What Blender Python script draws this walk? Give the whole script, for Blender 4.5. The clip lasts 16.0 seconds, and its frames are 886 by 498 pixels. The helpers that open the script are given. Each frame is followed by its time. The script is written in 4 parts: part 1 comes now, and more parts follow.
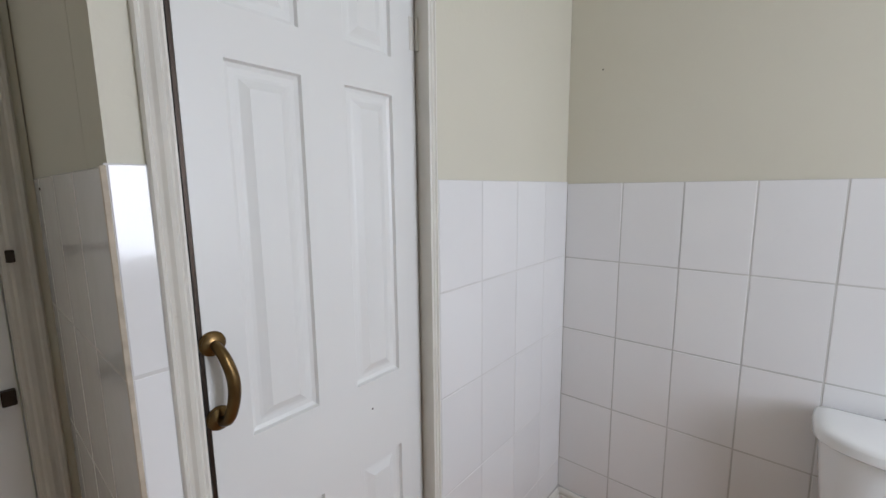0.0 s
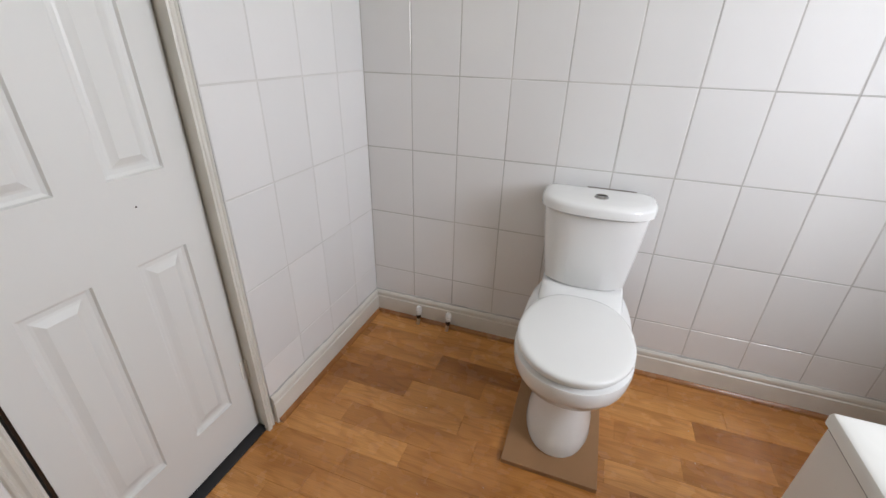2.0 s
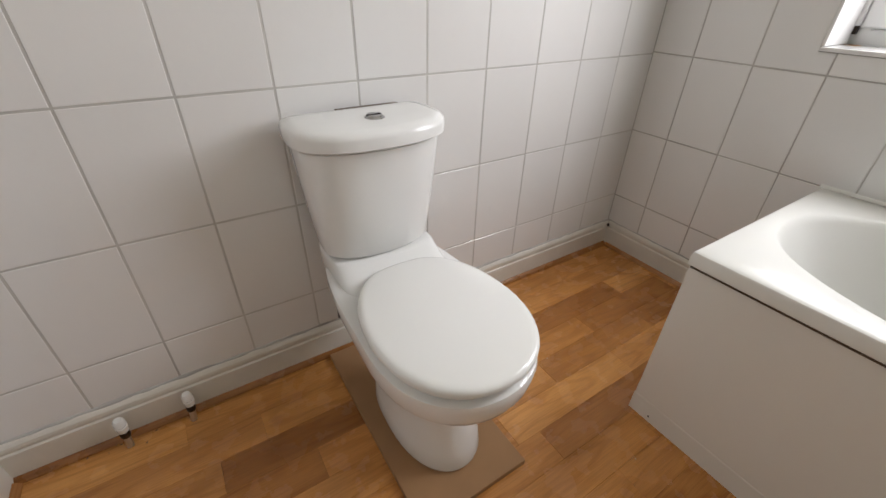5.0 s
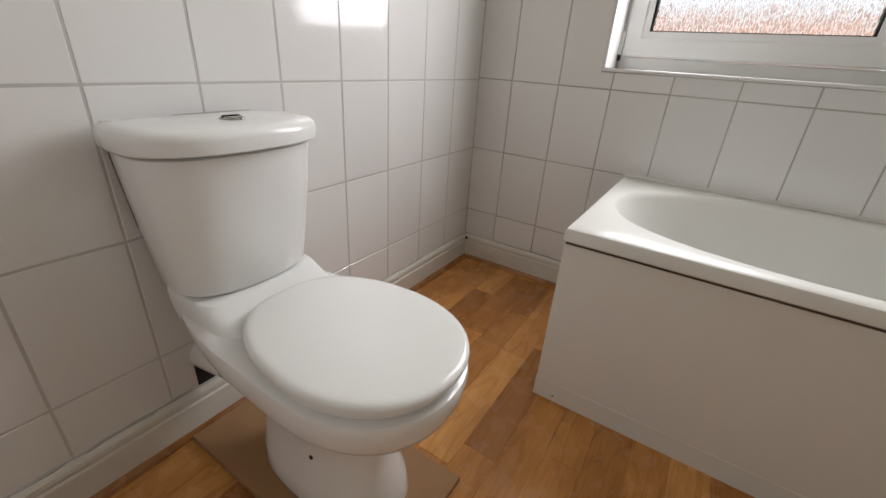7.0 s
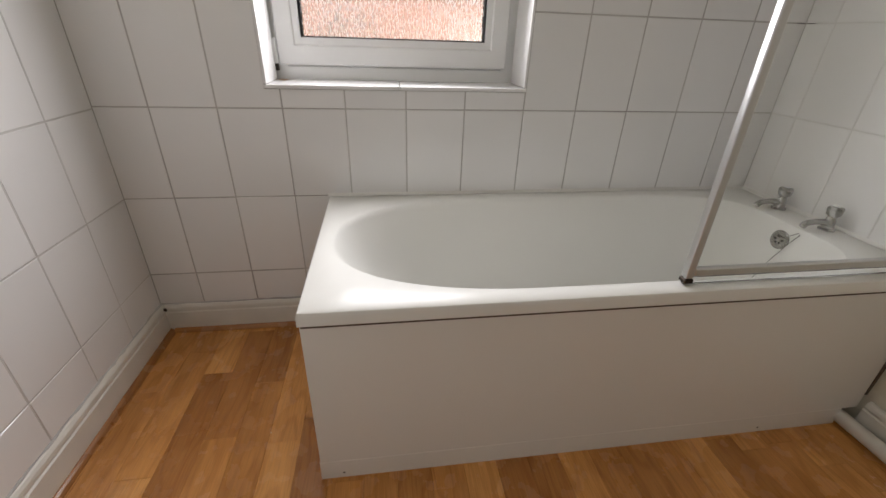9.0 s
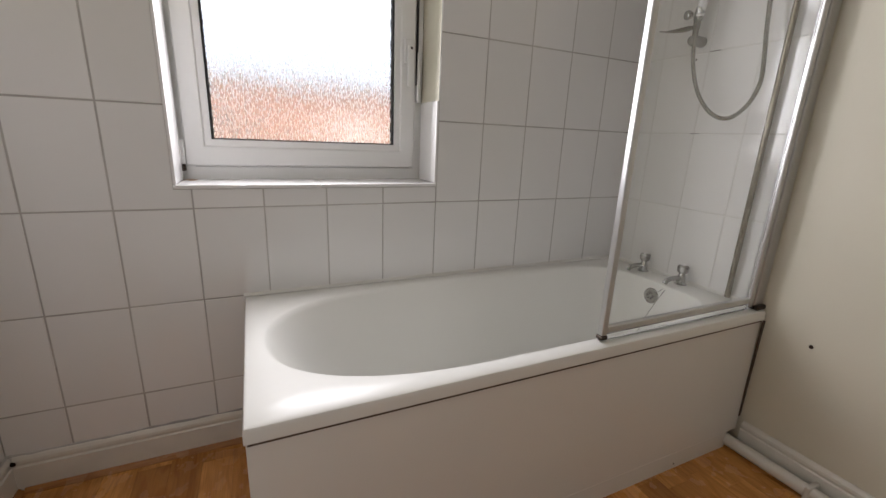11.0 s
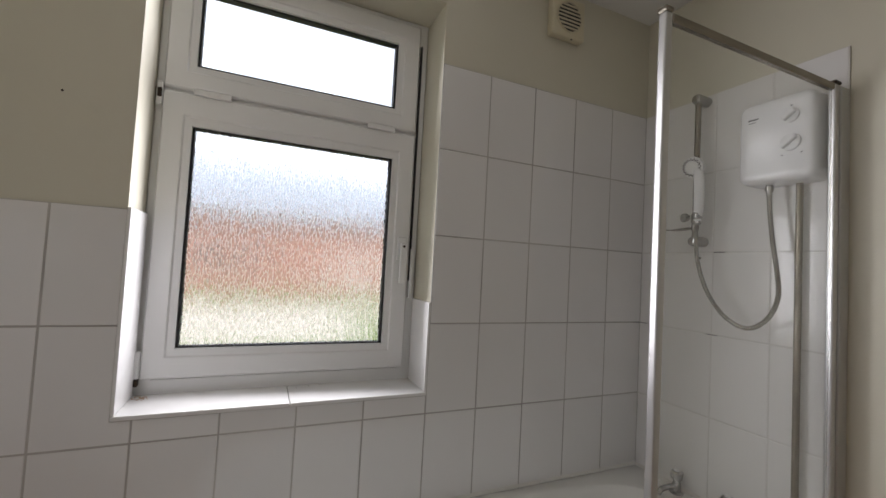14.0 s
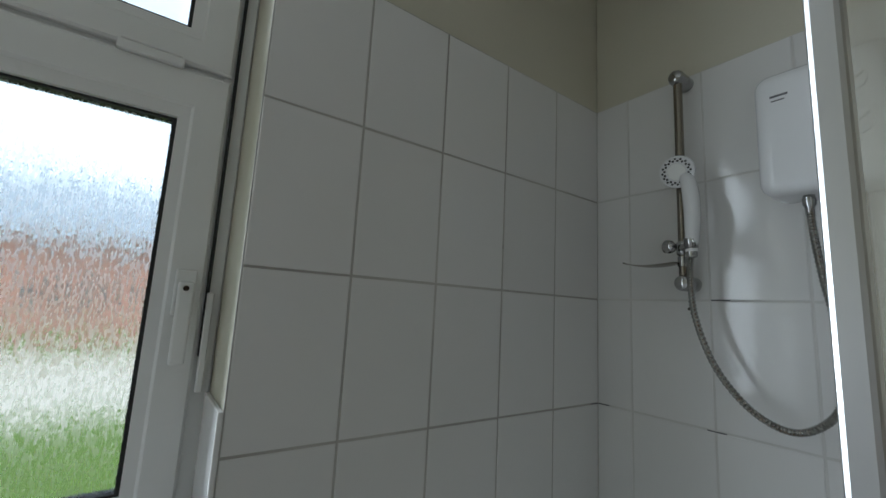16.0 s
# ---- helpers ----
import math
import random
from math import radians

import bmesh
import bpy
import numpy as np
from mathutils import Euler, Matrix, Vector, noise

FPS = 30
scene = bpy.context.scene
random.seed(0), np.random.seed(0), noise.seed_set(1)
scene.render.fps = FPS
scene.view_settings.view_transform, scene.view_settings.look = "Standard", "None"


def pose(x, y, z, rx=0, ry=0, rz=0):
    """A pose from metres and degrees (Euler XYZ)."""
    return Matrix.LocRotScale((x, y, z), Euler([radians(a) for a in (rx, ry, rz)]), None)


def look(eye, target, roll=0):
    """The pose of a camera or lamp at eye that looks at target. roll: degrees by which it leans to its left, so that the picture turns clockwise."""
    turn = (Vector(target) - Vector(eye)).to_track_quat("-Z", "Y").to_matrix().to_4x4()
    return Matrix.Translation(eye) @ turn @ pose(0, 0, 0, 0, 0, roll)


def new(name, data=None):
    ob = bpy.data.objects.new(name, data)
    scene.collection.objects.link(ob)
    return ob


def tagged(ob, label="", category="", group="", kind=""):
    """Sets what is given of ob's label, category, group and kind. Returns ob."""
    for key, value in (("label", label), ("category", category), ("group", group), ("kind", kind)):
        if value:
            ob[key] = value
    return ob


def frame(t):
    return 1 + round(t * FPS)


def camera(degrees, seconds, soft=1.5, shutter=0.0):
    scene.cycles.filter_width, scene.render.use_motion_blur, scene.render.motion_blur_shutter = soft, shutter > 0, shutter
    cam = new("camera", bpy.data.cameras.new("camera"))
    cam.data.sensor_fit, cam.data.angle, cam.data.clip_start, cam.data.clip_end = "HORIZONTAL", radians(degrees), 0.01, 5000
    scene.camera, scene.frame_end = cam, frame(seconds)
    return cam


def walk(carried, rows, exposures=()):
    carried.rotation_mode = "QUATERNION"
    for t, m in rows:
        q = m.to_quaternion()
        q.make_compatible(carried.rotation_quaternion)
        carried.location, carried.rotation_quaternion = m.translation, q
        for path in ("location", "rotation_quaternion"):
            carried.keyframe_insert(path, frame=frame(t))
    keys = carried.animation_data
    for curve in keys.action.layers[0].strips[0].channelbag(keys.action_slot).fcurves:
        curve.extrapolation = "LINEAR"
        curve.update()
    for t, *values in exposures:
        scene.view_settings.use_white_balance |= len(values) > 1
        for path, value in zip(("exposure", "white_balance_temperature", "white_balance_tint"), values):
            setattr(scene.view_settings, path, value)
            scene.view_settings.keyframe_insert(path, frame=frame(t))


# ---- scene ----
cam = camera(94.4, 16.0)
PATH = [
    (0, (-0.012, 0.035, 1.43), (-1.288, 1.547, 1.143), -0.6),
    (0.5, (0.147, 0.001, 1.38), (-1.024, 1.56, 0.932), 0.4),
    (1, (0.259, -0.036, 1.339), (-0.792, 1.555, 0.735), 0.9),
    (1.5, (0.268, -0.038, 1.308), (-0.58, 1.605, 0.546), 1.3),
    (2, (0.228, 0.035, 1.261), (-0.373, 1.719, 0.366), 1.3),
    (2.5, (0.1, 0.122, 1.242), (-0.173, 1.825, 0.229), 1.8),
    (3, (0.014, 0.199, 1.2), (0.054, 1.887, 0.128), 1.9),
    (3.5, (-0.008, 0.305, 1.147), (0.329, 1.929, 0.029), 1.6),
    (4, (-0.043, 0.45, 1.137), (0.541, 1.982, -0.008), 1.0),
    (4.2, (-0.05, 0.489, 1.127), (0.611, 1.996, -0.01), 0.8),
    (6.5, (-0.198, 0.67, 0.941), (1.187, 1.803, 0.048), 3.9),
    (7, (-0.185, 0.686, 0.936), (1.354, 1.64, 0.088), 3.8),
    (7.5, (-0.135, 0.682, 0.985), (1.535, 1.385, 0.138), 2.9),
    (8, (-0.095, 0.66, 1.038), (1.671, 1.043, 0.179), 2.2),
    (8.5, (-0.018, 0.702, 1.08), (1.766, 0.736, 0.178), 2.2),
    (9, (0.079, 0.743, 1.094), (1.828, 0.47, 0.164), 2.0),
    (9.2, (0.099, 0.738, 1.09), (1.831, 0.369, 0.161), 1.8),
    (11.3, (0.064, 0.907, 1.114), (1.806, 0.043, 0.645), 2.8),
    (11.5, (0.059, 0.913, 1.143), (1.815, 0.048, 0.732), 2.9),
    (12, (0.063, 0.924, 1.219), (1.848, 0.066, 0.939), 2.9),
    (12.5, (0.059, 0.933, 1.288), (1.862, 0.082, 1.127), 2.8),
    (13, (0.079, 0.946, 1.328), (1.894, 0.108, 1.273), 2.9),
    (13.5, (0.133, 0.895, 1.348), (1.962, 0.086, 1.371), 3.0),
    (14, (0.236, 0.784, 1.36), (2.065, -0.022, 1.445), 3.1),
    (14.5, (0.349, 0.69, 1.37), (2.168, -0.13, 1.512), 3.1),
    (15, (0.547, 0.592, 1.37), (2.303, -0.339, 1.588), 2.7),
    (15.5, (0.692, 0.5, 1.403), (2.361, -0.572, 1.661), 2.5),
    (16, (0.792, 0.369, 1.411), (2.404, -0.78, 1.703), 3.0),
]
EXPOSURES = [(0.0, 1.29, 5850, 10), (1.5, 1.42, 6050, 10), (3.5, 1.38, 6350, 10), (7.0, 1.17, 6550, 10), (8.0, 1.07, 6400, 11), (9.0, 1.17, 6600, 12), (12.5, 0.87, 6500, 14), (14.5, 0.32, 6400, 12), (15.1, 0.07, 5950, 6), (16.0, 0.26, 5700, 0)]
walk(cam, [(t, look(eye, target, roll)) for t, eye, target, roll in PATH], EXPOSURES)

# ---- world and sun ----
world = bpy.data.worlds.new("overcast_sky")
scene.world = world
world.use_nodes = True
wt = world.node_tree
wt.nodes.clear()
sky = wt.nodes.new("ShaderNodeTexSky")
sky.sky_type, sky.sun_disc = "NISHITA", False
sky.sun_elevation, sky.sun_rotation = radians(48), radians(250)
sky.air_density, sky.dust_density = 1.0, 3.0
wco = wt.nodes.new("ShaderNodeTexCoord")
wno = wt.nodes.new("ShaderNodeTexNoise")
wno.inputs["Scale"].default_value, wno.inputs["Detail"].default_value = 3.2, 7
wra = wt.nodes.new("ShaderNodeValToRGB")
wra.color_ramp.elements[0].position, wra.color_ramp.elements[0].color = 0.35, (7.5, 8.2, 9.4, 1)
wra.color_ramp.elements[1].position, wra.color_ramp.elements[1].color = 0.68, (15.0, 15.4, 16.0, 1)
wmi = wt.nodes.new("ShaderNodeMix")
wmi.data_type = "RGBA"
wmi.inputs["Factor"].default_value = 0.8
wbg = wt.nodes.new("ShaderNodeBackground")
wbg.inputs["Strength"].default_value = 0.125
wou = wt.nodes.new("ShaderNodeOutputWorld")
wt.links.new(wco.outputs["Generated"], wno.inputs["Vector"])
wt.links.new(wno.outputs["Fac"], wra.inputs["Fac"])
wt.links.new(sky.outputs["Color"], wmi.inputs["A"])
wt.links.new(wra.outputs["Color"], wmi.inputs["B"])
wt.links.new(wmi.outputs["Result"], wbg.inputs["Color"])
wt.links.new(wbg.outputs["Background"], wou.inputs["Surface"])
sun = new("sun", bpy.data.lights.new("sun", "SUN"))
sun.data.energy, sun.data.angle, sun.data.color = 1.9, radians(12), (1.0, 0.96, 0.9)
sun.matrix_basis = look((-12, -6, 16), (0, 0, 0))
# the sky's light in the window's opening
for high, z, drop, watts in ((0.70, 1.41, 0.06, 6.9), (0.26, 2.075, 0.22, 2.6)):
    daylight = new("window_daylight", bpy.data.lights.new("window_daylight", "AREA"))
    daylight.data.shape, daylight.data.size, daylight.data.size_y = "RECTANGLE", 0.64, high
    daylight.data.energy, daylight.data.color, daylight.data.spread = watts, (0.965, 0.96, 1.0), radians(172)
    daylight.matrix_basis = look((1.645, 0.684, z), (0.0, 0.90, z - drop))


# ---- materials ----
def nodes(name):
    m = bpy.data.materials.new(name)
    m.use_nodes = True
    return m, m.node_tree, m.node_tree.nodes["Principled BSDF"]


def link(nt, a, b):
    nt.links.new(a, b)


def noise_node(nt, scale, stretch=(1, 1, 1), detail=4, shift=None):
    geo = nt.nodes.new("ShaderNodeNewGeometry")
    mp = nt.nodes.new("ShaderNodeMapping")
    mp.inputs["Scale"].default_value = stretch
    link(nt, geo.outputs["Position"], mp.inputs["Vector"])
    if shift:
        link(nt, shift, mp.inputs["Location"])
    n = nt.nodes.new("ShaderNodeTexNoise")
    n.inputs["Scale"].default_value, n.inputs["Detail"].default_value = scale, detail
    link(nt, mp.outputs["Vector"], n.inputs["Vector"])
    return n.outputs["Fac"]


def ramp(nt, fac, a, b, lo=0.3, hi=0.7):
    r = nt.nodes.new("ShaderNodeValToRGB")
    r.color_ramp.elements[0].position, r.color_ramp.elements[0].color = lo, (*a, 1)
    r.color_ramp.elements[1].position, r.color_ramp.elements[1].color = hi, (*b, 1)
    link(nt, fac, r.inputs["Fac"])
    return r.outputs["Color"]


def mixed(nt, kind, fac, a, b):
    m = nt.nodes.new("ShaderNodeMix")
    m.data_type, m.blend_type = "RGBA", kind
    for key, v in (("Factor", fac), ("A", a), ("B", b)):
        if isinstance(v, (int, float)):
            m.inputs[key].default_value = v
        elif isinstance(v, tuple):
            m.inputs[key].default_value = (*v, 1)
        else:
            link(nt, v, m.inputs[key])
    return m.outputs["Result"]


def bumped(nt, p, height, strength, distance):
    b = nt.nodes.new("ShaderNodeBump")
    b.inputs["Strength"].default_value, b.inputs["Distance"].default_value = strength, distance
    link(nt, height, b.inputs["Height"])
    link(nt, b.outputs["Normal"], p.inputs["Normal"])


def surface(name, color, rough, metal=0.0, var=0.08, scale=5.0, dirt=0.0, dirt_color=(0.3, 0.25, 0.18), bump=0.1, bump_scale=120.0,
            depth=0.001, random_var=0.0):
    """A painted, moulded or metal surface: broad mottling, specks of dirt, fine relief and uneven gloss."""
    m, nt, p = nodes(name)
    low = tuple(c * (1 - var) for c in color)
    if not var:
        p.inputs["Base Color"].default_value, p.inputs["Roughness"].default_value, p.inputs["Metallic"].default_value = (*color, 1), rough, metal
        return m
    col = ramp(nt, noise_node(nt, scale), low, color, 0.2, 0.8)
    if dirt:
        spots = ramp(nt, noise_node(nt, scale * 7, detail=8), (0, 0, 0), (1, 1, 1), 0.68, 0.8)
        m2 = nt.nodes.new("ShaderNodeMath")
        m2.operation = "MULTIPLY"
        m2.inputs[1].default_value = dirt
        link(nt, spots, m2.inputs[0])
        col = mixed(nt, "MIX", m2.outputs[0], col, dirt_color)
    if random_var:
        oi = nt.nodes.new("ShaderNodeObjectInfo")
        tint = ramp(nt, oi.outputs["Random"], (1 - random_var,) * 3, (1, 1, 1), 0, 1)
        col = mixed(nt, "MULTIPLY", 1.0, col, tint)
    link(nt, col, p.inputs["Base Color"])
    p.inputs["Metallic"].default_value = metal
    rr = ramp(nt, noise_node(nt, scale * 3), (max(rough - 0.015, 0.02),) * 3, (rough + 0.02,) * 3, 0.2, 0.8)
    link(nt, rr, p.inputs["Roughness"])
    if bump:
        bumped(nt, p, noise_node(nt, bump_scale), bump, depth)
    return m


def wood(name, light, dark, along, rough=0.24):
    """Oak strips: each piece has its own tone, its own stretch of grain and its own growth-ring figure."""
    m, nt, p = nodes(name)
    oi = nt.nodes.new("ShaderNodeObjectInfo")
    vm = nt.nodes.new("ShaderNodeVectorMath")
    vm.operation = "MULTIPLY"
    vm.inputs[1].default_value = (7.0, 13.0, 5.0)
    link(nt, oi.outputs["Random"], vm.inputs[0])
    def stretched(long, cross):
        return tuple(long if i == along else cross for i in range(3))
    tone = ramp(nt, oi.outputs["Random"], dark, light, 0.0, 0.85)
    pores = ramp(nt, noise_node(nt, 10.0, stretched(1.3, 30.0), 5, vm.outputs[0]), (0.86, 0.81, 0.76), (1.05, 1.05, 1.04), 0.34, 0.60)
    broad = ramp(nt, noise_node(nt, 2.0, stretched(0.8, 5.0), 3, vm.outputs[0]), (0.84, 0.80, 0.76), (1.1, 1.1, 1.1), 0.35, 0.65)
    # rings: bands across the strip, bent into long flames by a slow noise
    slow = noise_node(nt, 1.0, stretched(1.7, 9.0), 2, vm.outputs[0])
    sc = nt.nodes.new("ShaderNodeMath")
    sc.operation = "MULTIPLY"
    sc.inputs[1].default_value = 52.0
    link(nt, slow, sc.inputs[0])
    sn = nt.nodes.new("ShaderNodeMath")
    sn.operation = "SINE"
    link(nt, sc.outputs[0], sn.inputs[0])
    rings = ramp(nt, sn.outputs[0], (1.04, 1.04, 1.03), (0.82, 0.75, 0.67), 0.2, 1.0)
    col = mixed(nt, "MULTIPLY", 1.0, tone, pores)
    col = mixed(nt, "MULTIPLY", 0.9, col, broad)
    col = mixed(nt, "MULTIPLY", 0.75, col, rings)
    link(nt, col, p.inputs["Base Color"])
    link(nt, ramp(nt, noise_node(nt, 14.0), (rough - 0.05,) * 3, (rough + 0.08,) * 3), p.inputs["Roughness"])
    bumped(nt, p, noise_node(nt, 9.0, stretched(2.0, 26.0), 6, vm.outputs[0]), 0.12, 0.0008)
    return m


def clear_glass(name, tint=(1, 1, 1), rough=0.0, ripple=False):
    m, nt, p = nodes(name)
    p.inputs["Base Color"].default_value = (*tint, 1)
    p.inputs["Transmission Weight"].default_value = 1.0
    p.inputs["Roughness"].default_value = rough
    p.inputs["IOR"].default_value = 1.45
    if ripple:
        streaks = noise_node(nt, 1.0, (300, 125, 17), 2)
        runs = noise_node(nt, 1.0, (200, 55, 5), 1)
        beads = noise_node(nt, 1.0, (150, 150, 80), 1)
        link(nt, ramp(nt, noise_node(nt, 1.0, (300, 190, 60), 1), (0.08,) * 3, (0.30,) * 3, 0.40, 0.60), p.inputs["Roughness"])
        total = streaks
        for extra, weight in ((runs, 1.2), (beads, 0.3)):
            ma = nt.nodes.new("ShaderNodeMath")
            ma.operation = "MULTIPLY_ADD"
            ma.inputs[1].default_value = weight
            link(nt, extra, ma.inputs[0])
            link(nt, total, ma.inputs[2])
            total = ma.outputs[0]
        bumped(nt, p, total, 1.0, 0.0020)
    return m


M_TILE = surface("white_glazed_tile", (0.80, 0.79, 0.775), 0.1, var=0.03, scale=4, dirt=0.04, bump=0.25, bump_scale=7, depth=0.004, random_var=0.05)
M_GROUT = surface("grey_grout", (0.60, 0.575, 0.54), 0.85, var=0.5, scale=3.4, dirt=0.5, dirt_color=(0.13, 0.11, 0.09), bump=0.3, bump_scale=300)
M_GROUT_MID = surface("uneven_grout", (0.66, 0.64, 0.605), 0.85, var=0.42, scale=3.0, dirt=0.35, dirt_color=(0.2, 0.17, 0.14), bump=0.3, bump_scale=300)
M_GROUT_PALE = surface("pale_grout", (0.73, 0.715, 0.685), 0.85, var=0.25, scale=5, dirt=0.2, dirt_color=(0.3, 0.25, 0.2), bump=0.3, bump_scale=300)
M_PAINT = surface("cream_wall_paint", (0.64, 0.61, 0.50), 0.6, var=0.05, scale=2.2, dirt=0.05, bump=0.2, bump_scale=90, depth=0.002)
M_CEIL = surface("white_ceiling_paint", (0.78, 0.77, 0.73), 0.8, var=0.05, scale=2, bump=0.2, bump_scale=80)
M_GLOSS = surface("white_gloss_paint", (0.78, 0.765, 0.72), 0.28, var=0.06, scale=7, dirt=0.1, bump=0.15, bump_scale=60, depth=0.001)
M_TRIM = surface("aged_gloss_paint", (0.74, 0.71, 0.64), 0.33, var=0.14, scale=9, dirt=0.3, bump=0.2, bump_scale=60)
M_DOOR = surface("white_door_paint", (0.77, 0.765, 0.735), 0.38, var=0.04, scale=3, dirt=0.03, bump=0.15, bump_scale=140, depth=0.0006)
M_UPVC = surface("white_plastic_frame", (0.80, 0.80, 0.79), 0.3, var=0.04, scale=6, dirt=0.05, bump=0.05)
M_CERAMIC = surface("white_vitreous_china", (0.84, 0.84, 0.825), 0.07, var=0.02, scale=3, bump=0.05, bump_scale=9, depth=0.002)
M_SEAT = surface("white_seat_plastic", (0.84, 0.838, 0.815), 0.14, var=0.02, scale=4, bump=0.03)
M_BATH = surface("cream_white_acrylic", (0.80, 0.795, 0.755), 0.32, var=0.02, scale=2, bump=0.0)
M_PANEL = surface("off_white_panel", (0.77, 0.755, 0.715), 0.27, var=0.0)
M_CHROME = surface("chrome", (0.42, 0.42, 0.42), 0.06, 1.0, var=0.05, scale=8, bump=0.0)
M_NICKEL = surface("satin_nickel", (0.25, 0.225, 0.185), 0.22, 1.0, var=0.08, scale=8, bump=0.0)
M_ALU = surface("polished_aluminium", (0.60, 0.60, 0.60), 0.36, 1.0, var=0.04, scale=6, bump=0.0)
M_HOSE = surface("bright_hose_steel", (0.40, 0.40, 0.385), 0.2, 1.0, var=0.05, scale=8, bump=0.0)
M_BRASS = surface("antique_brass", (0.21, 0.135, 0.055), 0.32, 1.0, var=0.5, scale=30, bump=0.15)
# black rubber; also the darkness of gaps and openings
M_BLACK = surface("black_rubber_and_gaps", (0.02, 0.02, 0.022), 0.6, var=0.3, scale=30)
# brown mastic; also the colour used for shade under the bath rim
M_SHADOWGAP = surface("brown_mastic_and_shade", (0.11, 0.075, 0.05), 0.8, var=0.4, scale=30)
# bronze fittings; also the shade put into the cupboard door's edge gap
M_IRON = surface("dark_bronze_and_gap_shade", (0.06, 0.045, 0.035), 0.4, 0.8, var=0.4, scale=40)
M_SHOWER = surface("white_shower_plastic", (0.80, 0.80, 0.805), 0.22, var=0.03, scale=5, bump=0.04)
M_FAN = surface("yellowed_plastic", (0.68, 0.62, 0.45), 0.4, var=0.1, scale=12, dirt=0.2)
M_INK = surface("grey_ink", (0.12, 0.12, 0.13), 0.5, var=0.2)
M_MDF = surface("raw_fibreboard", (0.36, 0.20, 0.092), 0.75, var=0.14, scale=14, bump=0.3, bump_scale=400)
M_WOODS = [wood("oak_strip_" + tone, light, dark, 0) for tone, light, dark in (("pale", (0.64, 0.315, 0.095), (0.55, 0.255, 0.073)), ("honey", (0.54, 0.248, 0.070), (0.45, 0.20, 0.054)), ("brown", (0.43, 0.187, 0.050), (0.36, 0.150, 0.039)))]
M_BEAD_X = wood("oak_bead", (0.36, 0.16, 0.05), (0.33, 0.145, 0.045), 0)
M_BEAD_Y = wood("oak_bead_across", (0.36, 0.16, 0.05), (0.33, 0.145, 0.045), 1)
M_SEAM = surface("plank_seam", (0.26, 0.125, 0.045), 0.7, var=0.3)
M_MARK = surface("old_adhesive", (0.55, 0.47, 0.36), 0.7, var=0.4, scale=40)
M_GLASS = clear_glass("clear_glass", (0.975, 0.99, 0.98))
M_OBSCURE = clear_glass("rain_pattern_glass", (0.95, 0.955, 0.955), 0.10, True)
M_BRICK = surface("red_brick", (0.51, 0.285, 0.23), 0.85, var=0.35, scale=2, dirt=0.3, bump=0.3, bump_scale=30)
M_SLATE = surface("grey_slate", (0.34, 0.38, 0.44), 0.6, var=0.3, scale=2, bump=0.3, bump_scale=12)
M_GRASS = surface("grass_turf", (0.14, 0.23, 0.03), 0.9, var=0.5, scale=3, dirt=0.5, dirt_color=(0.28, 0.22, 0.07), bump=0.8, bump_scale=40, depth=0.05)
M_PAVE = surface("pale_concrete", (0.55, 0.51, 0.44), 0.85, var=0.2, scale=2, bump=0.3, bump_scale=60)
M_DARKPANE = surface("dark_window_glass", (0.05, 0.06, 0.07), 0.08, var=0.3, scale=1)


# ---- building tools ----
def mesh_of(name, bm, material, smooth=False):
    bm.normal_update()
    me = bpy.data.meshes.new(name)
    bm.to_mesh(me)
    bm.free()
    me.materials.append(material)
    if smooth:
        me.polygons.foreach_set("use_smooth", [True] * len(me.polygons))
        me.set_sharp_from_angle(angle=radians(38))
    return me


def thing(name, at, label, category, group="", kind=""):
    ob = new(name)
    ob.empty_display_size = 0.05
    ob.matrix_basis = Matrix.Translation(at)
    return tagged(ob, label, category, group, kind)


def part(name, bm, material, parent=None, label="", smooth=False):
    ob = new(name, mesh_of(name, bm, material, smooth))
    if parent:
        ob.parent = parent
        if not parent.parent:
            ob.matrix_parent_inverse = parent.matrix_basis.inverted()
    return tagged(ob, label)


def setting(name, bm, material, label, category):
    return tagged(part(name, bm, material), label, category, kind="structure")


def block(bm, x0, x1, y0, y1, z0, z1, bevel=0.0, seg=1):
    r = bmesh.ops.create_cube(bm, size=1.0, matrix=Matrix.LocRotScale(((x0 + x1) / 2, (y0 + y1) / 2, (z0 + z1) / 2), None, (x1 - x0, y1 - y0, z1 - z0)))
    if bevel:
        edges = list({e for v in r["verts"] for e in v.link_edges})
        bmesh.ops.bevel(bm, geom=edges, offset=bevel, segments=seg, affect="EDGES", profile=0.5)
    return bm


def box(x0, x1, y0, y1, z0, z1, bevel=0.0, seg=1):
    return block(bmesh.new(), x0, x1, y0, y1, z0, z1, bevel, seg)


def loft(rings, cap_low=True, cap_high=True, closed=True):
    """Skin over rings of equally many points."""
    bm = bmesh.new()
    rows = [[bm.verts.new(p) for p in ring] for ring in rings]
    n = len(rows[0])
    for a, b in zip(rows, rows[1:]):
        for i in range(n if closed else n - 1):
            j = (i + 1) % n
            bm.faces.new((a[i], a[j], b[j], b[i]))
    if cap_low:
        bm.faces.new(rows[0][::-1])
    if cap_high:
        bm.faces.new(rows[-1])
    bmesh.ops.recalc_face_normals(bm, faces=bm.faces)
    return bm


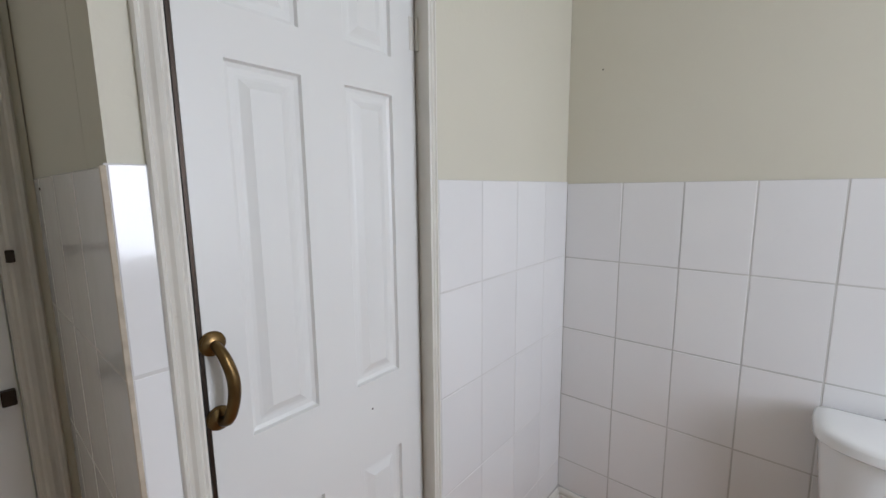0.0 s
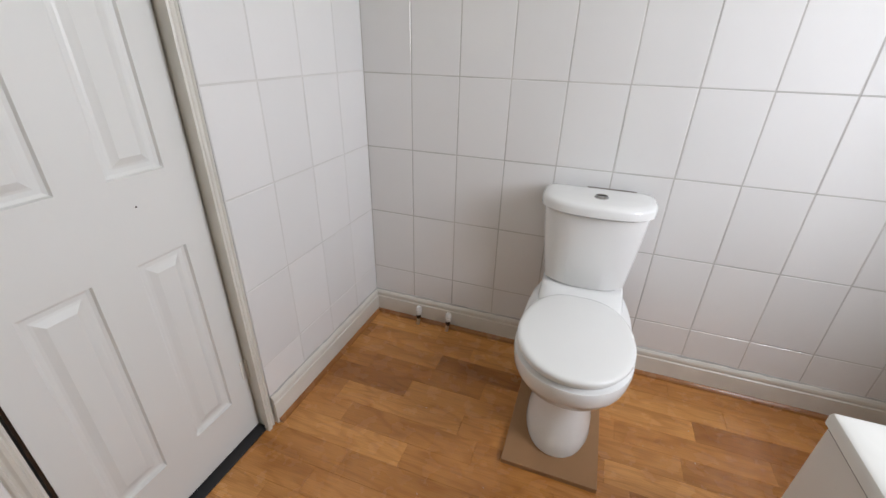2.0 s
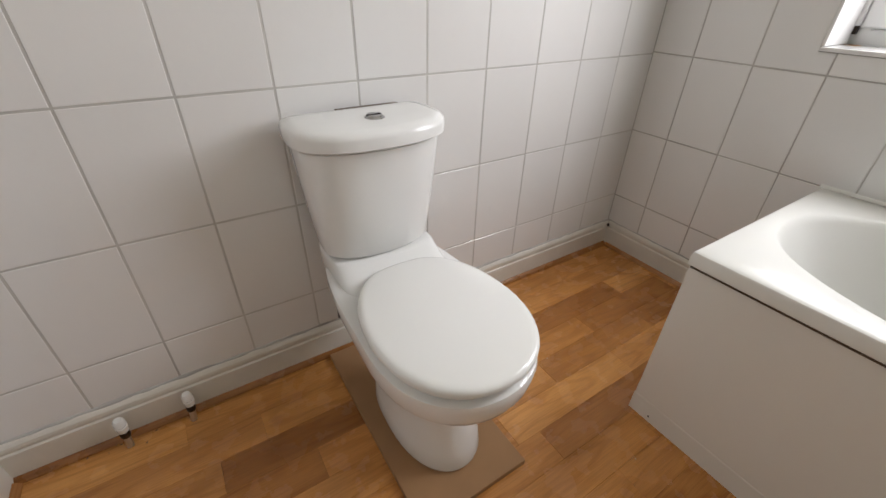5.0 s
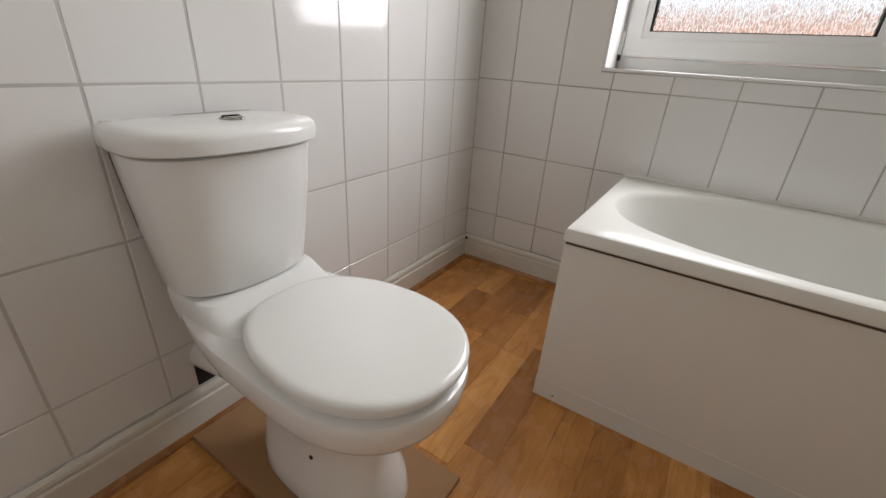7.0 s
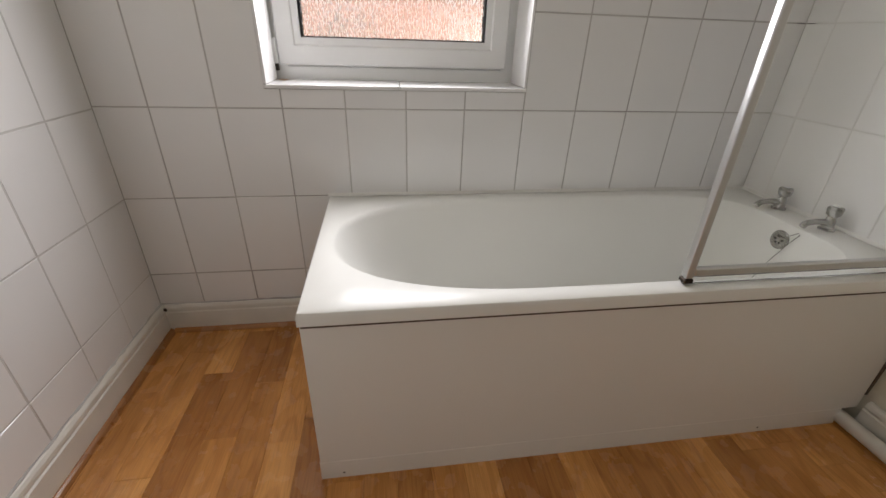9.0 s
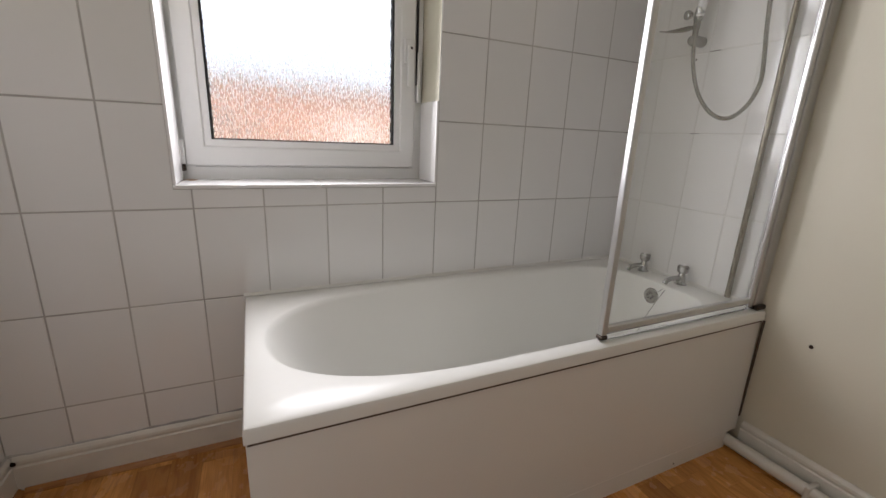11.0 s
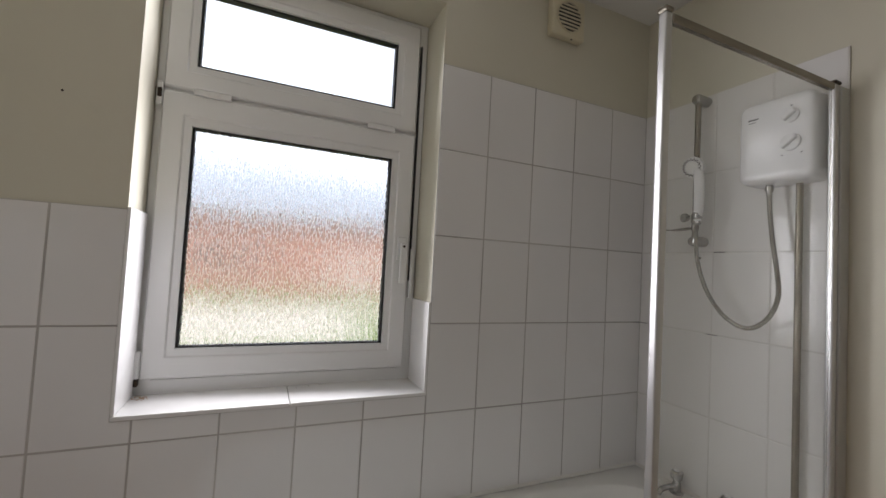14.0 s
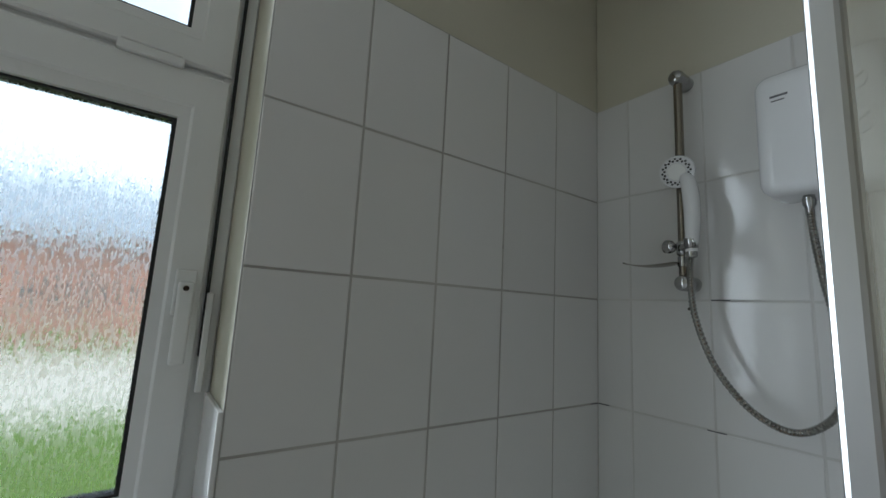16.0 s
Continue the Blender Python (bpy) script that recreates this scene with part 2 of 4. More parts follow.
def tube(points, radius, sides=12, radii=None):
    """A round bar along points."""
    pts = [Vector(p) for p in points]
    rings, up = [], None
    for i, p in enumerate(pts):
        d = (pts[min(i + 1, len(pts) - 1)] - pts[max(i - 1, 0)]).normalized()
        if up is None:
            up = d.orthogonal().normalized()
        up = (up - d * up.dot(d)).normalized()
        side = d.cross(up)
        r = radii[i] if radii else radius
        rings.append([p + r * (math.cos(a) * up + math.sin(a) * side) for a in (2 * math.pi * k / sides for k in range(sides))])
    return loft(rings)


def lathe(base, axis, profile, sides=24):
    """A turned piece: profile rows of (distance along the axis, radius)."""
    d = Vector(axis).normalized()
    u = d.orthogonal().normalized()
    w = d.cross(u)
    rings = [[Vector(base) + d * s + r * (math.cos(a) * u + math.sin(a) * w) for a in (2 * math.pi * k / sides for k in range(sides))] for s, r in profile]
    return loft(rings)


def spline(ctrl, n=12):
    """Smooth points through control points (Catmull-Rom)."""
    p = [Vector(c) for c in ctrl]
    p = [2 * p[0] - p[1]] + p + [2 * p[-1] - p[-2]]
    out = []
    for i in range(1, len(p) - 2):
        for k in range(n):
            t = k / n
            a, b, c, d = p[i - 1:i + 3]
            out.append(0.5 * (2 * b + (c - a) * t + (2 * a - 5 * b + 4 * c - d) * t * t + (3 * b - a - 3 * c + d) * t ** 3))
    return out + [p[-2]]


def offset_poly(poly, d):
    """A counter-clockwise polygon drawn inwards by d."""
    out, n = [], len(poly)
    for i in range(n):
        (ax, ay), (bx, by), (cx, cy) = poly[i - 1], poly[i], poly[(i + 1) % n]
        u, v = Vector((bx - ax, by - ay)).normalized(), Vector((cx - bx, cy - by)).normalized()
        nu, nv = Vector((-u.y, u.x)), Vector((-v.y, v.x))
        m = (nu + nv) / (1 + nu.dot(nv))
        out.append((bx + m.x * d, by + m.y * d))
    return out


def tile_bm(poly, thick, bevel):
    """A tile in its own plane: u across, v up, w out of the wall; its face at w = 0."""
    inner = offset_poly(poly, bevel)
    return loft([[Vector((u, v, -thick)) for u, v in poly], [Vector((u, v, -bevel)) for u, v in poly], [Vector((u, v, 0)) for u, v in inner]], cap_low=False)


def rotated(axis_u, axis_n, origin):
    """A frame with u along axis_u, v up and w along axis_n."""
    m = Matrix.Identity(4)
    for i, a in enumerate((axis_u, (0, 0, 1), axis_n)):
        for j in range(3):
            m[j][i] = a[j]
    m.translation = origin
    return m


TILE_MESHES = {}


def tiling(wall, us, vs, frame_m, hole=None, joint=0.0030, name="tile"):
    """Tiles between the joints us and vs, cut round a hole (u0, u1, v0, v1)."""
    for u0, u1 in zip(us, us[1:]):
        for v0, v1 in zip(vs, vs[1:]):
            a, b, c, d = u0 + joint / 2, u1 - joint / 2, v0 + joint / 2, v1 - joint / 2
            poly = [(a, c), (b, c), (b, d), (a, d)]
            if hole:
                h0, h1, k0, k1 = hole
                if a > h0 - 0.012 and b < h1 + 0.012:
                    if c > k0 - 0.012:
                        continue
                    if d > k0:
                        poly = [(a, c), (b, c), (b, k0), (a, k0)]
                elif b > h0 + 0.004 and a < h0:
                    if c > k0 - 0.005:
                        poly = [(a, c), (h0, c), (h0, d), (a, d)]
                    elif d > k0:
                        poly = [(a, c), (b, c), (b, k0), (h0, k0), (h0, d), (a, d)]
                elif a < h1 - 0.004 and b > h1:
                    if c > k0 - 0.005:
                        poly = [(h1, c), (b, c), (b, d), (h1, d)]
                    elif d > k0:
                        poly = [(a, c), (b, c), (b, d), (h1, d), (h1, k0), (a, k0)]
            ox, oy = poly[0]
            local = [(round(x - ox, 4), round(y - oy, 4)) for x, y in poly]
            key = tuple(local)
            if key not in TILE_MESHES:
                TILE_MESHES[key] = mesh_of("tile", tile_bm(local, 0.006, 0.0019), M_TILE)
            ob = new(name, TILE_MESHES[key])
            ob.parent = wall
            tilt = random.uniform(-0.07, 0.07), random.uniform(-0.07, 0.07)
            ob.matrix_basis = frame_m @ pose(ox, oy, random.uniform(-0.0004, 0.0003), tilt[0], tilt[1], 0)


# ---- the shell ----
XW, XE, YN, YS, H = -0.699, 1.535, 1.625, -0.748, 2.5
XA, YA = -1.45, 0.165
ROWS_Z = [0.861 + 0.3025 * k for k in range(-3, 5)]
WIN = (0.245, 1.108, 0.933, 2.29)
NORTH_Z = [0.854 + 0.2975 * k for k in range(-2, 3)]
WEST_Z = [0.857 + 0.2995 * k for k in range(-2, 3)]

wall_north = setting("wall_north", box(-0.90, 1.82, YN + 0.007, YN + 0.13, 0, H), M_PAINT, "cream painted wall with white tiles on its lower half", "wall")
bm = bmesh.new()
for y0, y1, z0, z1 in ((YS - 0.13, WIN[0] - 0.001, 0, H), (WIN[1] + 0.001, YN + 0.005, 0, H), (WIN[0] - 0.001, WIN[1] + 0.001, 0, WIN[2] - 0.012), (WIN[0] - 0.001, WIN[1] + 0.001, WIN[3], H)):
    block(bm, XE + 0.007, 1.82, y0, y1, z0, z1)
wall_east = setting("wall_east", bm, M_PAINT, "cream painted outer wall with white tiles round a window", "wall")
wall_south = setting("wall_south", box(-1.6, 1.54, YS - 0.13, YS - 0.007, 0, H), M_PAINT, "plain cream painted wall, tiled beside the bath", "wall")
bm = bmesh.new()
for y0, y1, z0, z1 in ((0.832, YN + 0.005, 0, H), (YA + 0.007, 0.232, 0, H), (0.232, 0.832, 2.02, H)):
    block(bm, -0.83, XW - 0.007, y0, y1, z0, z1)
wall_west = setting("wall_west", bm, M_PAINT, "cream painted wall round a cupboard door, tiled below", "wall")
wall_lobby = setting("wall_lobby", box(-1.6, -0.832, YA + 0.007, 0.232, 0, H), M_PAINT, "return wall of the entrance recess, tiled below", "wall")
bm = bmesh.new()
for y0, y1, z0, z1 in ((YS - 0.005, -0.70, 0, H), (0.122, YA + 0.005, 0, H), (-0.70, 0.122, 2.03, H)):
    block(bm, XA - 0.12, XA, y0, y1, z0, z1)
wall_entry = setting("wall_entry", bm, M_PAINT, "cream painted wall round the entrance door", "wall")
setting("cupboard_lining", box(-0.90, -0.84, 0.235, 0.83, 0, 2.1), M_PAINT, "dark lining behind the cupboard door", "wall")
setting("landing_wall", box(-1.75, -1.65, -0.9, 0.23, 0, 2.3), M_PAINT, "wall beyond the entrance door", "wall")
setting("ceiling", block(box(-1.76, 1.82, -0.9, 0.235, H + 0.001, H + 0.15), -0.90, 1.82, 0.235, 1.756, H + 0.001, H + 0.15), M_CEIL, "plain white painted ceiling", "ceiling")
floor = setting("floor", block(box(-1.76, 1.81, -0.87, 0.235, -0.15, -0.004), -0.90, 1.81, 0.235, 1.75, -0.15, -0.004), M_SEAM, "honey oak strip laminate floor", "floor")

# grout beds, two millimetres behind the tiles' faces
TOP, HIGH = ROWS_Z[5], ROWS_Z[7]
part("grout", box(XW, XE + 0.006, YN + 0.0011, YN + 0.0065, 0.1, NORTH_Z[-1] - 0.001), M_GROUT_MID, wall_north)
bm = bmesh.new()
block(bm, XE + 0.0011, XE + 0.0065, WIN[1], YN + 0.0015, 0.1, TOP - 0.001)
block(bm, XE + 0.0011, XE + 0.0065, WIN[0], WIN[1], 0.1, WIN[2] - 0.012)
block(bm, XE + 0.0011, XE + 0.0065, YS - 0.006, WIN[0], 0.1, HIGH - 0.001)
part("grout", bm, M_GROUT, wall_east)
part("grout", box(0.842, XE + 0.0015, YS - 0.0065, YS - 0.0011, 0.1, HIGH - 0.001), M_GROUT_PALE, wall_south)
bm = bmesh.new()
block(bm, XW - 0.0065, XW - 0.0011, 0.833, YN + 0.0015, 0.1, WEST_Z[-1] - 0.001)
block(bm, XW - 0.0065, XW - 0.0011, YA + 0.002, 0.217, 0.0, 1.469)
part("grout", bm, M_GROUT_PALE, wall_west)
part("grout", box(XA + 0.05, XW - 0.007, YA + 0.0011, YA + 0.0065, 0.0, TOP - 0.001), M_GROUT, wall_lobby)


# ---- skirting boards and beads ----
def skirting(name, x0, y0, x1, y1, nx, ny, h=0.122, t=0.016, label="white gloss painted skirting board with a rounded top"):
    """A moulded board from one end to the other; nx, ny points into the room."""
    prof = [(0, 0), (t, 0), (t, h - 0.034), (t - 0.004, h - 0.03), (t - 0.004, h - 0.026), (t - 0.001, h - 0.02), (t - 0.002, h - 0.01), (t - 0.007, h - 0.003), (t - 0.012, h), (0, h)]
    rings = [[(x + nx * d, y + ny * d, z) for d, z in prof] for x, y in ((x0, y0), (x1, y1))]
    return setting(name, loft(rings), M_TRIM, label, "skirting")


def bead(name, x0, y0, x1, y1, nx, ny, inset, material):
    prof = [(0, 0), (0.015, 0), (0.014, 0.004), (0.009, 0.010), (0.003, 0.015), (0, 0.016)]
    rings = [[(x + nx * (inset + d), y + ny * (inset + d), z) for d, z in prof] for x, y in ((x0, y0), (x1, y1))]
    return setting(name, loft(rings), material, "brown wooden bead along the foot of the skirting", "trim")


board_north = skirting("baseboard_north", XW, YN, XE, YN, 0, -1)
board_east = skirting("baseboard_east", XE, YN - 0.016, XE, 0.95, -1, 0)
board_west = skirting("baseboard_west", XW, YN - 0.016, XW, 0.833, 1, 0)
skirting("baseboard_south", 0.80, YS - 0.005, XA, YS - 0.005, 0, 1, h=0.11)
bead("trim_north", XW + 0.016, YN, XE - 0.016, YN, 0, -1, 0.0163, M_BEAD_X)
bead("trim_east", XE, YN - 0.032, XE, 0.95, -1, 0, 0.0163, M_BEAD_Y)
bead("trim_west", XW, YN - 0.032, XW, 0.84, 1, 0, 0.0163, M_BEAD_Y)


def caulk(x0, y0, x1, y1, nx, ny, z, board):
    """An uneven smear of filler where the tiles meet the top of the skirting."""
    n = int(math.hypot(x1 - x0, y1 - y0) / 0.03)
    rings = []
    for k in range(n + 1):
        x, y = x0 + (x1 - x0) * k / n, y0 + (y1 - y0) * k / n
        w, h = 0.004 + random.uniform(-0.0015, 0.003), 0.003 + random.uniform(-0.002, 0.004)
        rings.append([(x + nx * d, y + ny * d, z + e) for d, e in ((-0.0005, -0.002), (w, -0.002), (w * 0.8, h * 0.35), (w * 0.3, h * 0.8), (-0.0005, h))])
    return part("caulk", loft(rings), M_GROUT, board, "uneven grey filler")


caulk(XW, YN, XE, YN, 0, -1, 0.1225, board_north)
caulk(XE, YN, XE, 0.95, -1, 0, 0.1225, board_east)
caulk(XW, YN, XW, 0.835, 1, 0, 0.1225, board_west)


# ---- window ----
window = thing("window_1", (1.70, 0.68, 0.93), "white plastic window with clear top light and rain-pattern lower pane", "window", kind="structure")


def ring_frame(y0, y1, z0, z1, wide, xf, xb, bevel=0.004, chamfer=0.0, low=1.0, high=1.0):
    """A rectangular frame; its inner edge slopes back by chamfer; low, high: its lower and upper members, times the others' width."""
    def rect(d, x):
        return [(x, y0 + d, z0 + d * low), (x, y1 - d, z0 + d * low), (x, y1 - d, z1 - d * high), (x, y0 + d, z1 - d * high)]
    rings = [rect(0, xb), rect(0, xf + bevel), rect(bevel, xf), rect(wide - chamfer - bevel, xf), rect(wide - chamfer, xf + bevel), rect(wide, xf + 0.006 if chamfer else xf + bevel), rect(wide, xb)]
    bm = bmesh.new()
    rows = [[bm.verts.new(p) for p in r] for r in rings]
    for a, b in zip(rows, rows[1:] + rows[:1]):
        for i in range(4):
            j = (i + 1) % 4
            bm.faces.new((a[i], a[j], b[j], b[i]))
    bmesh.ops.recalc_face_normals(bm, faces=bm.faces)
    return bm


part("window_frame", ring_frame(0.2445, 1.1085, 0.928, 2.292, 0.050, 1.712, 1.78), M_UPVC, window)
part("mullion", box(1.714, 1.776, 0.292, 1.062, 1.835, 1.885, 0.003), M_UPVC, window)
sash_low = part("sash", ring_frame(0.279, 1.088, 0.980, 1.850, 0.082, 1.698, 1.755, 0.005, 0.02, 1.07, 1.2), M_UPVC, window)
sash_top = part("sash", ring_frame(0.279, 1.088, 1.862, 2.272, 0.082, 1.698, 1.755, 0.005, 0.02, 0.94, 1.0), M_UPVC, window)
for sash, z0, z1, glass in ((sash_low, 1.066, 1.753, M_OBSCURE), (sash_top, 1.943, 2.191, M_GLASS)):
    part("gasket", ring_frame(0.360, 1.007, z0 - 0.002, z1 + 0.002, 0.008, 1.716, 1.745, 0.001), M_BLACK, sash, "black rubber gasket")
    pane = part("pane", box(1.730, 1.734, 0.364, 1.007, z0, z1), glass, sash, "rain-pattern obscure glass" if glass is M_OBSCURE else "clear glass")
    pane.visible_shadow = False
for y in (0.955, 0.415):
    hinge = part("hinge", box(1.686, 1.70, y - 0.052, y + 0.052, 1.845, 1.863, 0.003, 2), M_UPVC, window, "white hinge cover")
    part("pin", lathe((1.688, y - 0.047, 1.866), (0, 1, 0), [(0, 0.003), (0.094, 0.003)], 8), M_UPVC, hinge)
part("corner_hinge", box(1.69, 1.712, 1.088, 1.102, 0.985, 1.065, 0.002), M_UPVC, window)
part("corner_hinge", box(1.692, 1.712, 1.088, 1.102, 1.80, 1.87, 0.002), M_UPVC, window)
part("hinge_bolt", box(1.69, 1.708, 1.089, 1.099, 0.962, 0.984, 0.002), M_IRON, window)
part("hinge_bolt", box(1.69, 1.708, 1.0885, 1.1, 1.822, 1.85, 0.002), M_IRON, window)
part("lock_strip", box(1.700, 1.712, 0.268, 0.274, 1.30, 2.2, 0.001), M_BLACK, window, "dark weather seal strip")
part("stay_cover", box(1.692, 1.712, 0.260, 0.272, 1.235, 1.42, 0.002), M_UPVC, window)
handle = part("handle", box(1.688, 1.699, 0.293, 0.327, 1.375, 1.460, 0.003, 2), M_UPVC, window, "white plastic window handle")
part("lever", loft([[(1.690 - 0.020 * s, 0.310 + 0.009 * math.cos(a) * (1 - 0.25 * (s > 0.4)), z + 0.006 * math.sin(a)) for a in (k * math.pi / 6 for k in range(12))] for s, z in ((0, 1.425), (0.9, 1.425))]), M_UPVC, handle, smooth=True)
part("grip", box(1.662, 1.676, 0.297, 0.322, 1.29, 1.437, 0.004, 2), M_UPVC, handle)
part("lock", lathe((1.6625, 0.310, 1.425), (-1, 0, 0), [(0, 0.005), (0.002, 0.005)], 12), M_IRON, handle)

# tiled reveal and sill
sill = thing("window_sill", (1.62, 0.68, 0.933), "white glazed tiled sill and lower reveals", "window sill", kind="structure")
for y0, y1 in ((WIN[0], 0.677), (0.679, WIN[1])):
    part("sill_tile", box(XE - 0.004, 1.712, y0, y1, WIN[2] - 0.011, WIN[2] + 0.001, 0.0025, 2), M_TILE, sill)
part("reveal_tile", box(XE - 0.003, 1.70, WIN[1] - 0.009, WIN[1], WIN[2] + 0.002, 1.47, 0.002, 2), M_TILE, sill)
part("reveal_tile", box(XE - 0.003, 1.70, WIN[0], WIN[0] + 0.009, WIN[2] + 0.002, 1.235, 0.002, 2), M_TILE, sill)

# ---- doors and architraves ----
def panel_door(root, x, y0, y1, z0, z1, thick, columns, rows, face=1):
    """A moulded six-panel leaf: each panel a sunk groove round a raised field."""
    ys = [y0] + [v for c in columns for v in c] + [y1]
    zs = [z0] + [v for r in rows for v in r] + [z1]
    bm = bmesh.new()
    def quad(pts):
        bm.faces.new([bm.verts.new(p) for p in pts])
    for i in range(len(ys) - 1):
        for j in range(len(zs) - 1):
            a, b, c, d = ys[i], ys[i + 1], zs[j], zs[j + 1]
            if i % 2 and j % 2:
                steps = [(0, 0), (0.003, -0.008), (0.010, -0.011), (0.020, -0.011), (0.026, -0.0095), (0.040, -0.003), (0.042, -0.002)]
                loops = [[(x + face * w, a + s, c + s), (x + face * w, b - s, c + s), (x + face * w, b - s, d - s), (x + face * w, a + s, d - s)] for s, w in steps]
                for p, q in zip(loops, loops[1:]):
                    for k in range(4):
                        n = (k + 1) % 4
                        quad((p[k], p[n], q[n], q[k]))
                quad(loops[-1])
            else:
                quad(((x, a, c), (x, b, c), (x, b, d), (x, a, d)))
    xb = x - face * thick
    for p, q in (((y0, z0), (y1, z0)), ((y1, z0), (y1, z1)), ((y1, z1), (y0, z1)), ((y0, z1), (y0, z0))):
        quad(((x, *p), (x, *q), (xb, *q), (xb, *p)))
    quad(((xb, y0, z0), (xb, y1, z0), (xb, y1, z1), (xb, y0, z1)))
    bmesh.ops.remove_doubles(bm, verts=bm.verts, dist=0.0001)
    bmesh.ops.recalc_face_normals(bm, faces=bm.faces)
    return part("door_leaf", bm, M_DOOR, root)


def architrave(root, x, y0, y1, z1, wide, face=1):
    """Moulded casing: two legs and a head."""
    prof = [(0, 0.0), (0, 0.008), (0.08, 0.013), (0.2, 0.014), (0.28, 0.010), (0.4, 0.012), (0.55, 0.017), (0.72, 0.019), (0.82, 0.016), (0.92, 0.018), (1, 0.017), (1, 0)]
    for side, y in ((-1, y0), (1, y1)):
        rings = [[(x + face * h, y + side * wide * u, z) for u, h in [(1 - p, q) for p, q in prof]] for z in (0.0, z1)]
        part("casing_leg", loft(rings), M_TRIM, root)
    rings = [[(x + face * h, y, z1 + 0.0005 + wide * (1 - p)) for p, h in prof] for y in (y0 - wide, y1 + wide)]
    part("casing_head", loft(rings), M_TRIM, root)


DX = -0.742
cupboard = thing("door_1", (DX, 0.53, 0), "white moulded six-panel cupboard door, closed, brass pull handle", "door", kind="structure")
panel_door(cupboard, DX, 0.277, 0.800, 0.012, 1.985, 0.035, ((0.347, 0.488), (0.588, 0.722)), ((0.185, 0.772), (0.978, 1.648), (1.732, 1.905)))
architrave(cupboard, -0.7055, 0.250, 0.792, 2.005, 0.035)
bm = bmesh.new()
block(bm, -0.82, -0.706, 0.236, 0.2565, 0, 2.0)
block(bm, -0.82, -0.706, 0.8045, 0.828, 0, 2.0)
block(bm, -0.82, -0.706, 0.240, 0.828, 1.99, 2.015)
part("door_lining", bm, M_TRIM, cupboard)
for z in (0.27, 1.80):
    hinge = part("hinge", lathe((DX + 0.006, 0.803, z - 0.037), (0, 0, 1), [(0, 0.0045), (0.024, 0.0045), (0.0245, 0.0038), (0.026, 0.0045), (0.049, 0.0045), (0.0495, 0.0038), (0.051, 0.0045), (0.075, 0.0045)], 10), M_TRIM, cupboard, "painted-over butt hinge")
    part("hinge_leaf", box(DX - 0.002, DX + 0.0012, 0.782, 0.800, z - 0.037, z + 0.038), M_TRIM, hinge)
pull = part("pull_handle", tube(spline([(DX + 0.004, 0.290, 1.176), (DX + 0.024, 0.290, 1.174), (DX + 0.038, 0.295, 1.156), (DX + 0.044, 0.302, 1.122), (DX + 0.042, 0.302, 1.086), (DX + 0.035, 0.295, 1.052), (DX + 0.022, 0.290, 1.042), (DX + 0.004, 0.290, 1.040)], 6), 0.0085, 12, [0.0072 + 0.0032 * math.sin(math.pi * k / 42) for k in range(43)]), M_BRASS, cupboard, "curved antique brass pull", True)
for z in (1.176, 1.041):
    part("rose", lathe((DX, 0.290, z), (1, 0, 0), [(0, 0.0215), (0.004, 0.0215), (0.006, 0.019), (0.008, 0.0195), (0.010, 0.016), (0.013, 0.011)]), M_BRASS, pull, smooth=True)
# added dark strip: the gap's shade as colour along the door's edge
part("edge_gap_shade", box(DX - 0.034, DX - 0.0015, 0.2705, 0.2768, 0.012, 1.985), M_IRON, cupboard, "dark strip standing in for shade in the door's edge gap")
part("screw_hole", lathe((DX + 0.0002, 0.630, 0.908), (1, 0, 0), [(0, 0.0022), (0.0006, 0.0022)], 10), M_IRON, cupboard)
part("ball_catch", box(-0.744, -0.735, 0.2568, 0.2625, 0.80, 0.83), M_IRON, cupboard)

# black strip added for the darkness of the gap below the leaf
part("door_foot_gap", box(-0.80, -0.7035, 0.2575, 0.8035, 0.0005, 0.006, 0.001), M_BLACK, cupboard, "black strip standing in for the dark gap under the door")

entrance = thing("door_2", (-1.48, -0.29, 0), "white entrance door, closed, with small sliding bolt and rim lock", "door", kind="structure")
panel_door(entrance, -1.478, -0.655, 0.086, 0.012, 1.985, 0.035, ((-0.55, -0.335), (-0.235, -0.02)), ((0.2, 0.77), (0.98, 1.65), (1.75, 1.9)))
architrave(entrance, XA + 0.0005, -0.672, 0.094, 2.005, 0.06)
bm = bmesh.new()
block(bm, XA - 0.11, XA, 0.090, 0.1215, 0, 2.0)
block(bm, XA - 0.11, XA, -0.70, -0.66, 0, 2.0)
block(bm, XA - 0.11, XA, -0.70, 0.1215, 1.99, 2.03)
part("door_lining", bm, M_TRIM, entrance)
bolt = part("sliding_bolt", box(-1.478, -1.473, 0.015, 0.082, 1.268, 1.298, 0.001), M_ALU, entrance, "small dull metal sliding bolt")
part("bolt_rod", lathe((-1.468, 0.02, 1.283), (0, 1, 0), [(0, 0.005), (0.085, 0.005)], 10), M_ALU, bolt)
for y in (0.03, 0.065):
    part("bolt_guide", box(-1.474, -1.461, y, y + 0.01, 1.270, 1.296, 0.002), M_IRON, bolt)
part("keeper", box(XA + 0.019, XA + 0.031, 0.100, 0.116, 1.268, 1.298, 0.002), M_IRON, entrance)
part("rim_lock", box(-1.478, -1.455, -0.03, 0.040, 0.86, 0.96, 0.003), M_IRON, entrance, "dark bronze rim lock")
part("strike", box(-1.478, -1.458, 0.055, 0.082, 0.905, 0.945, 0.002), M_IRON, entrance)

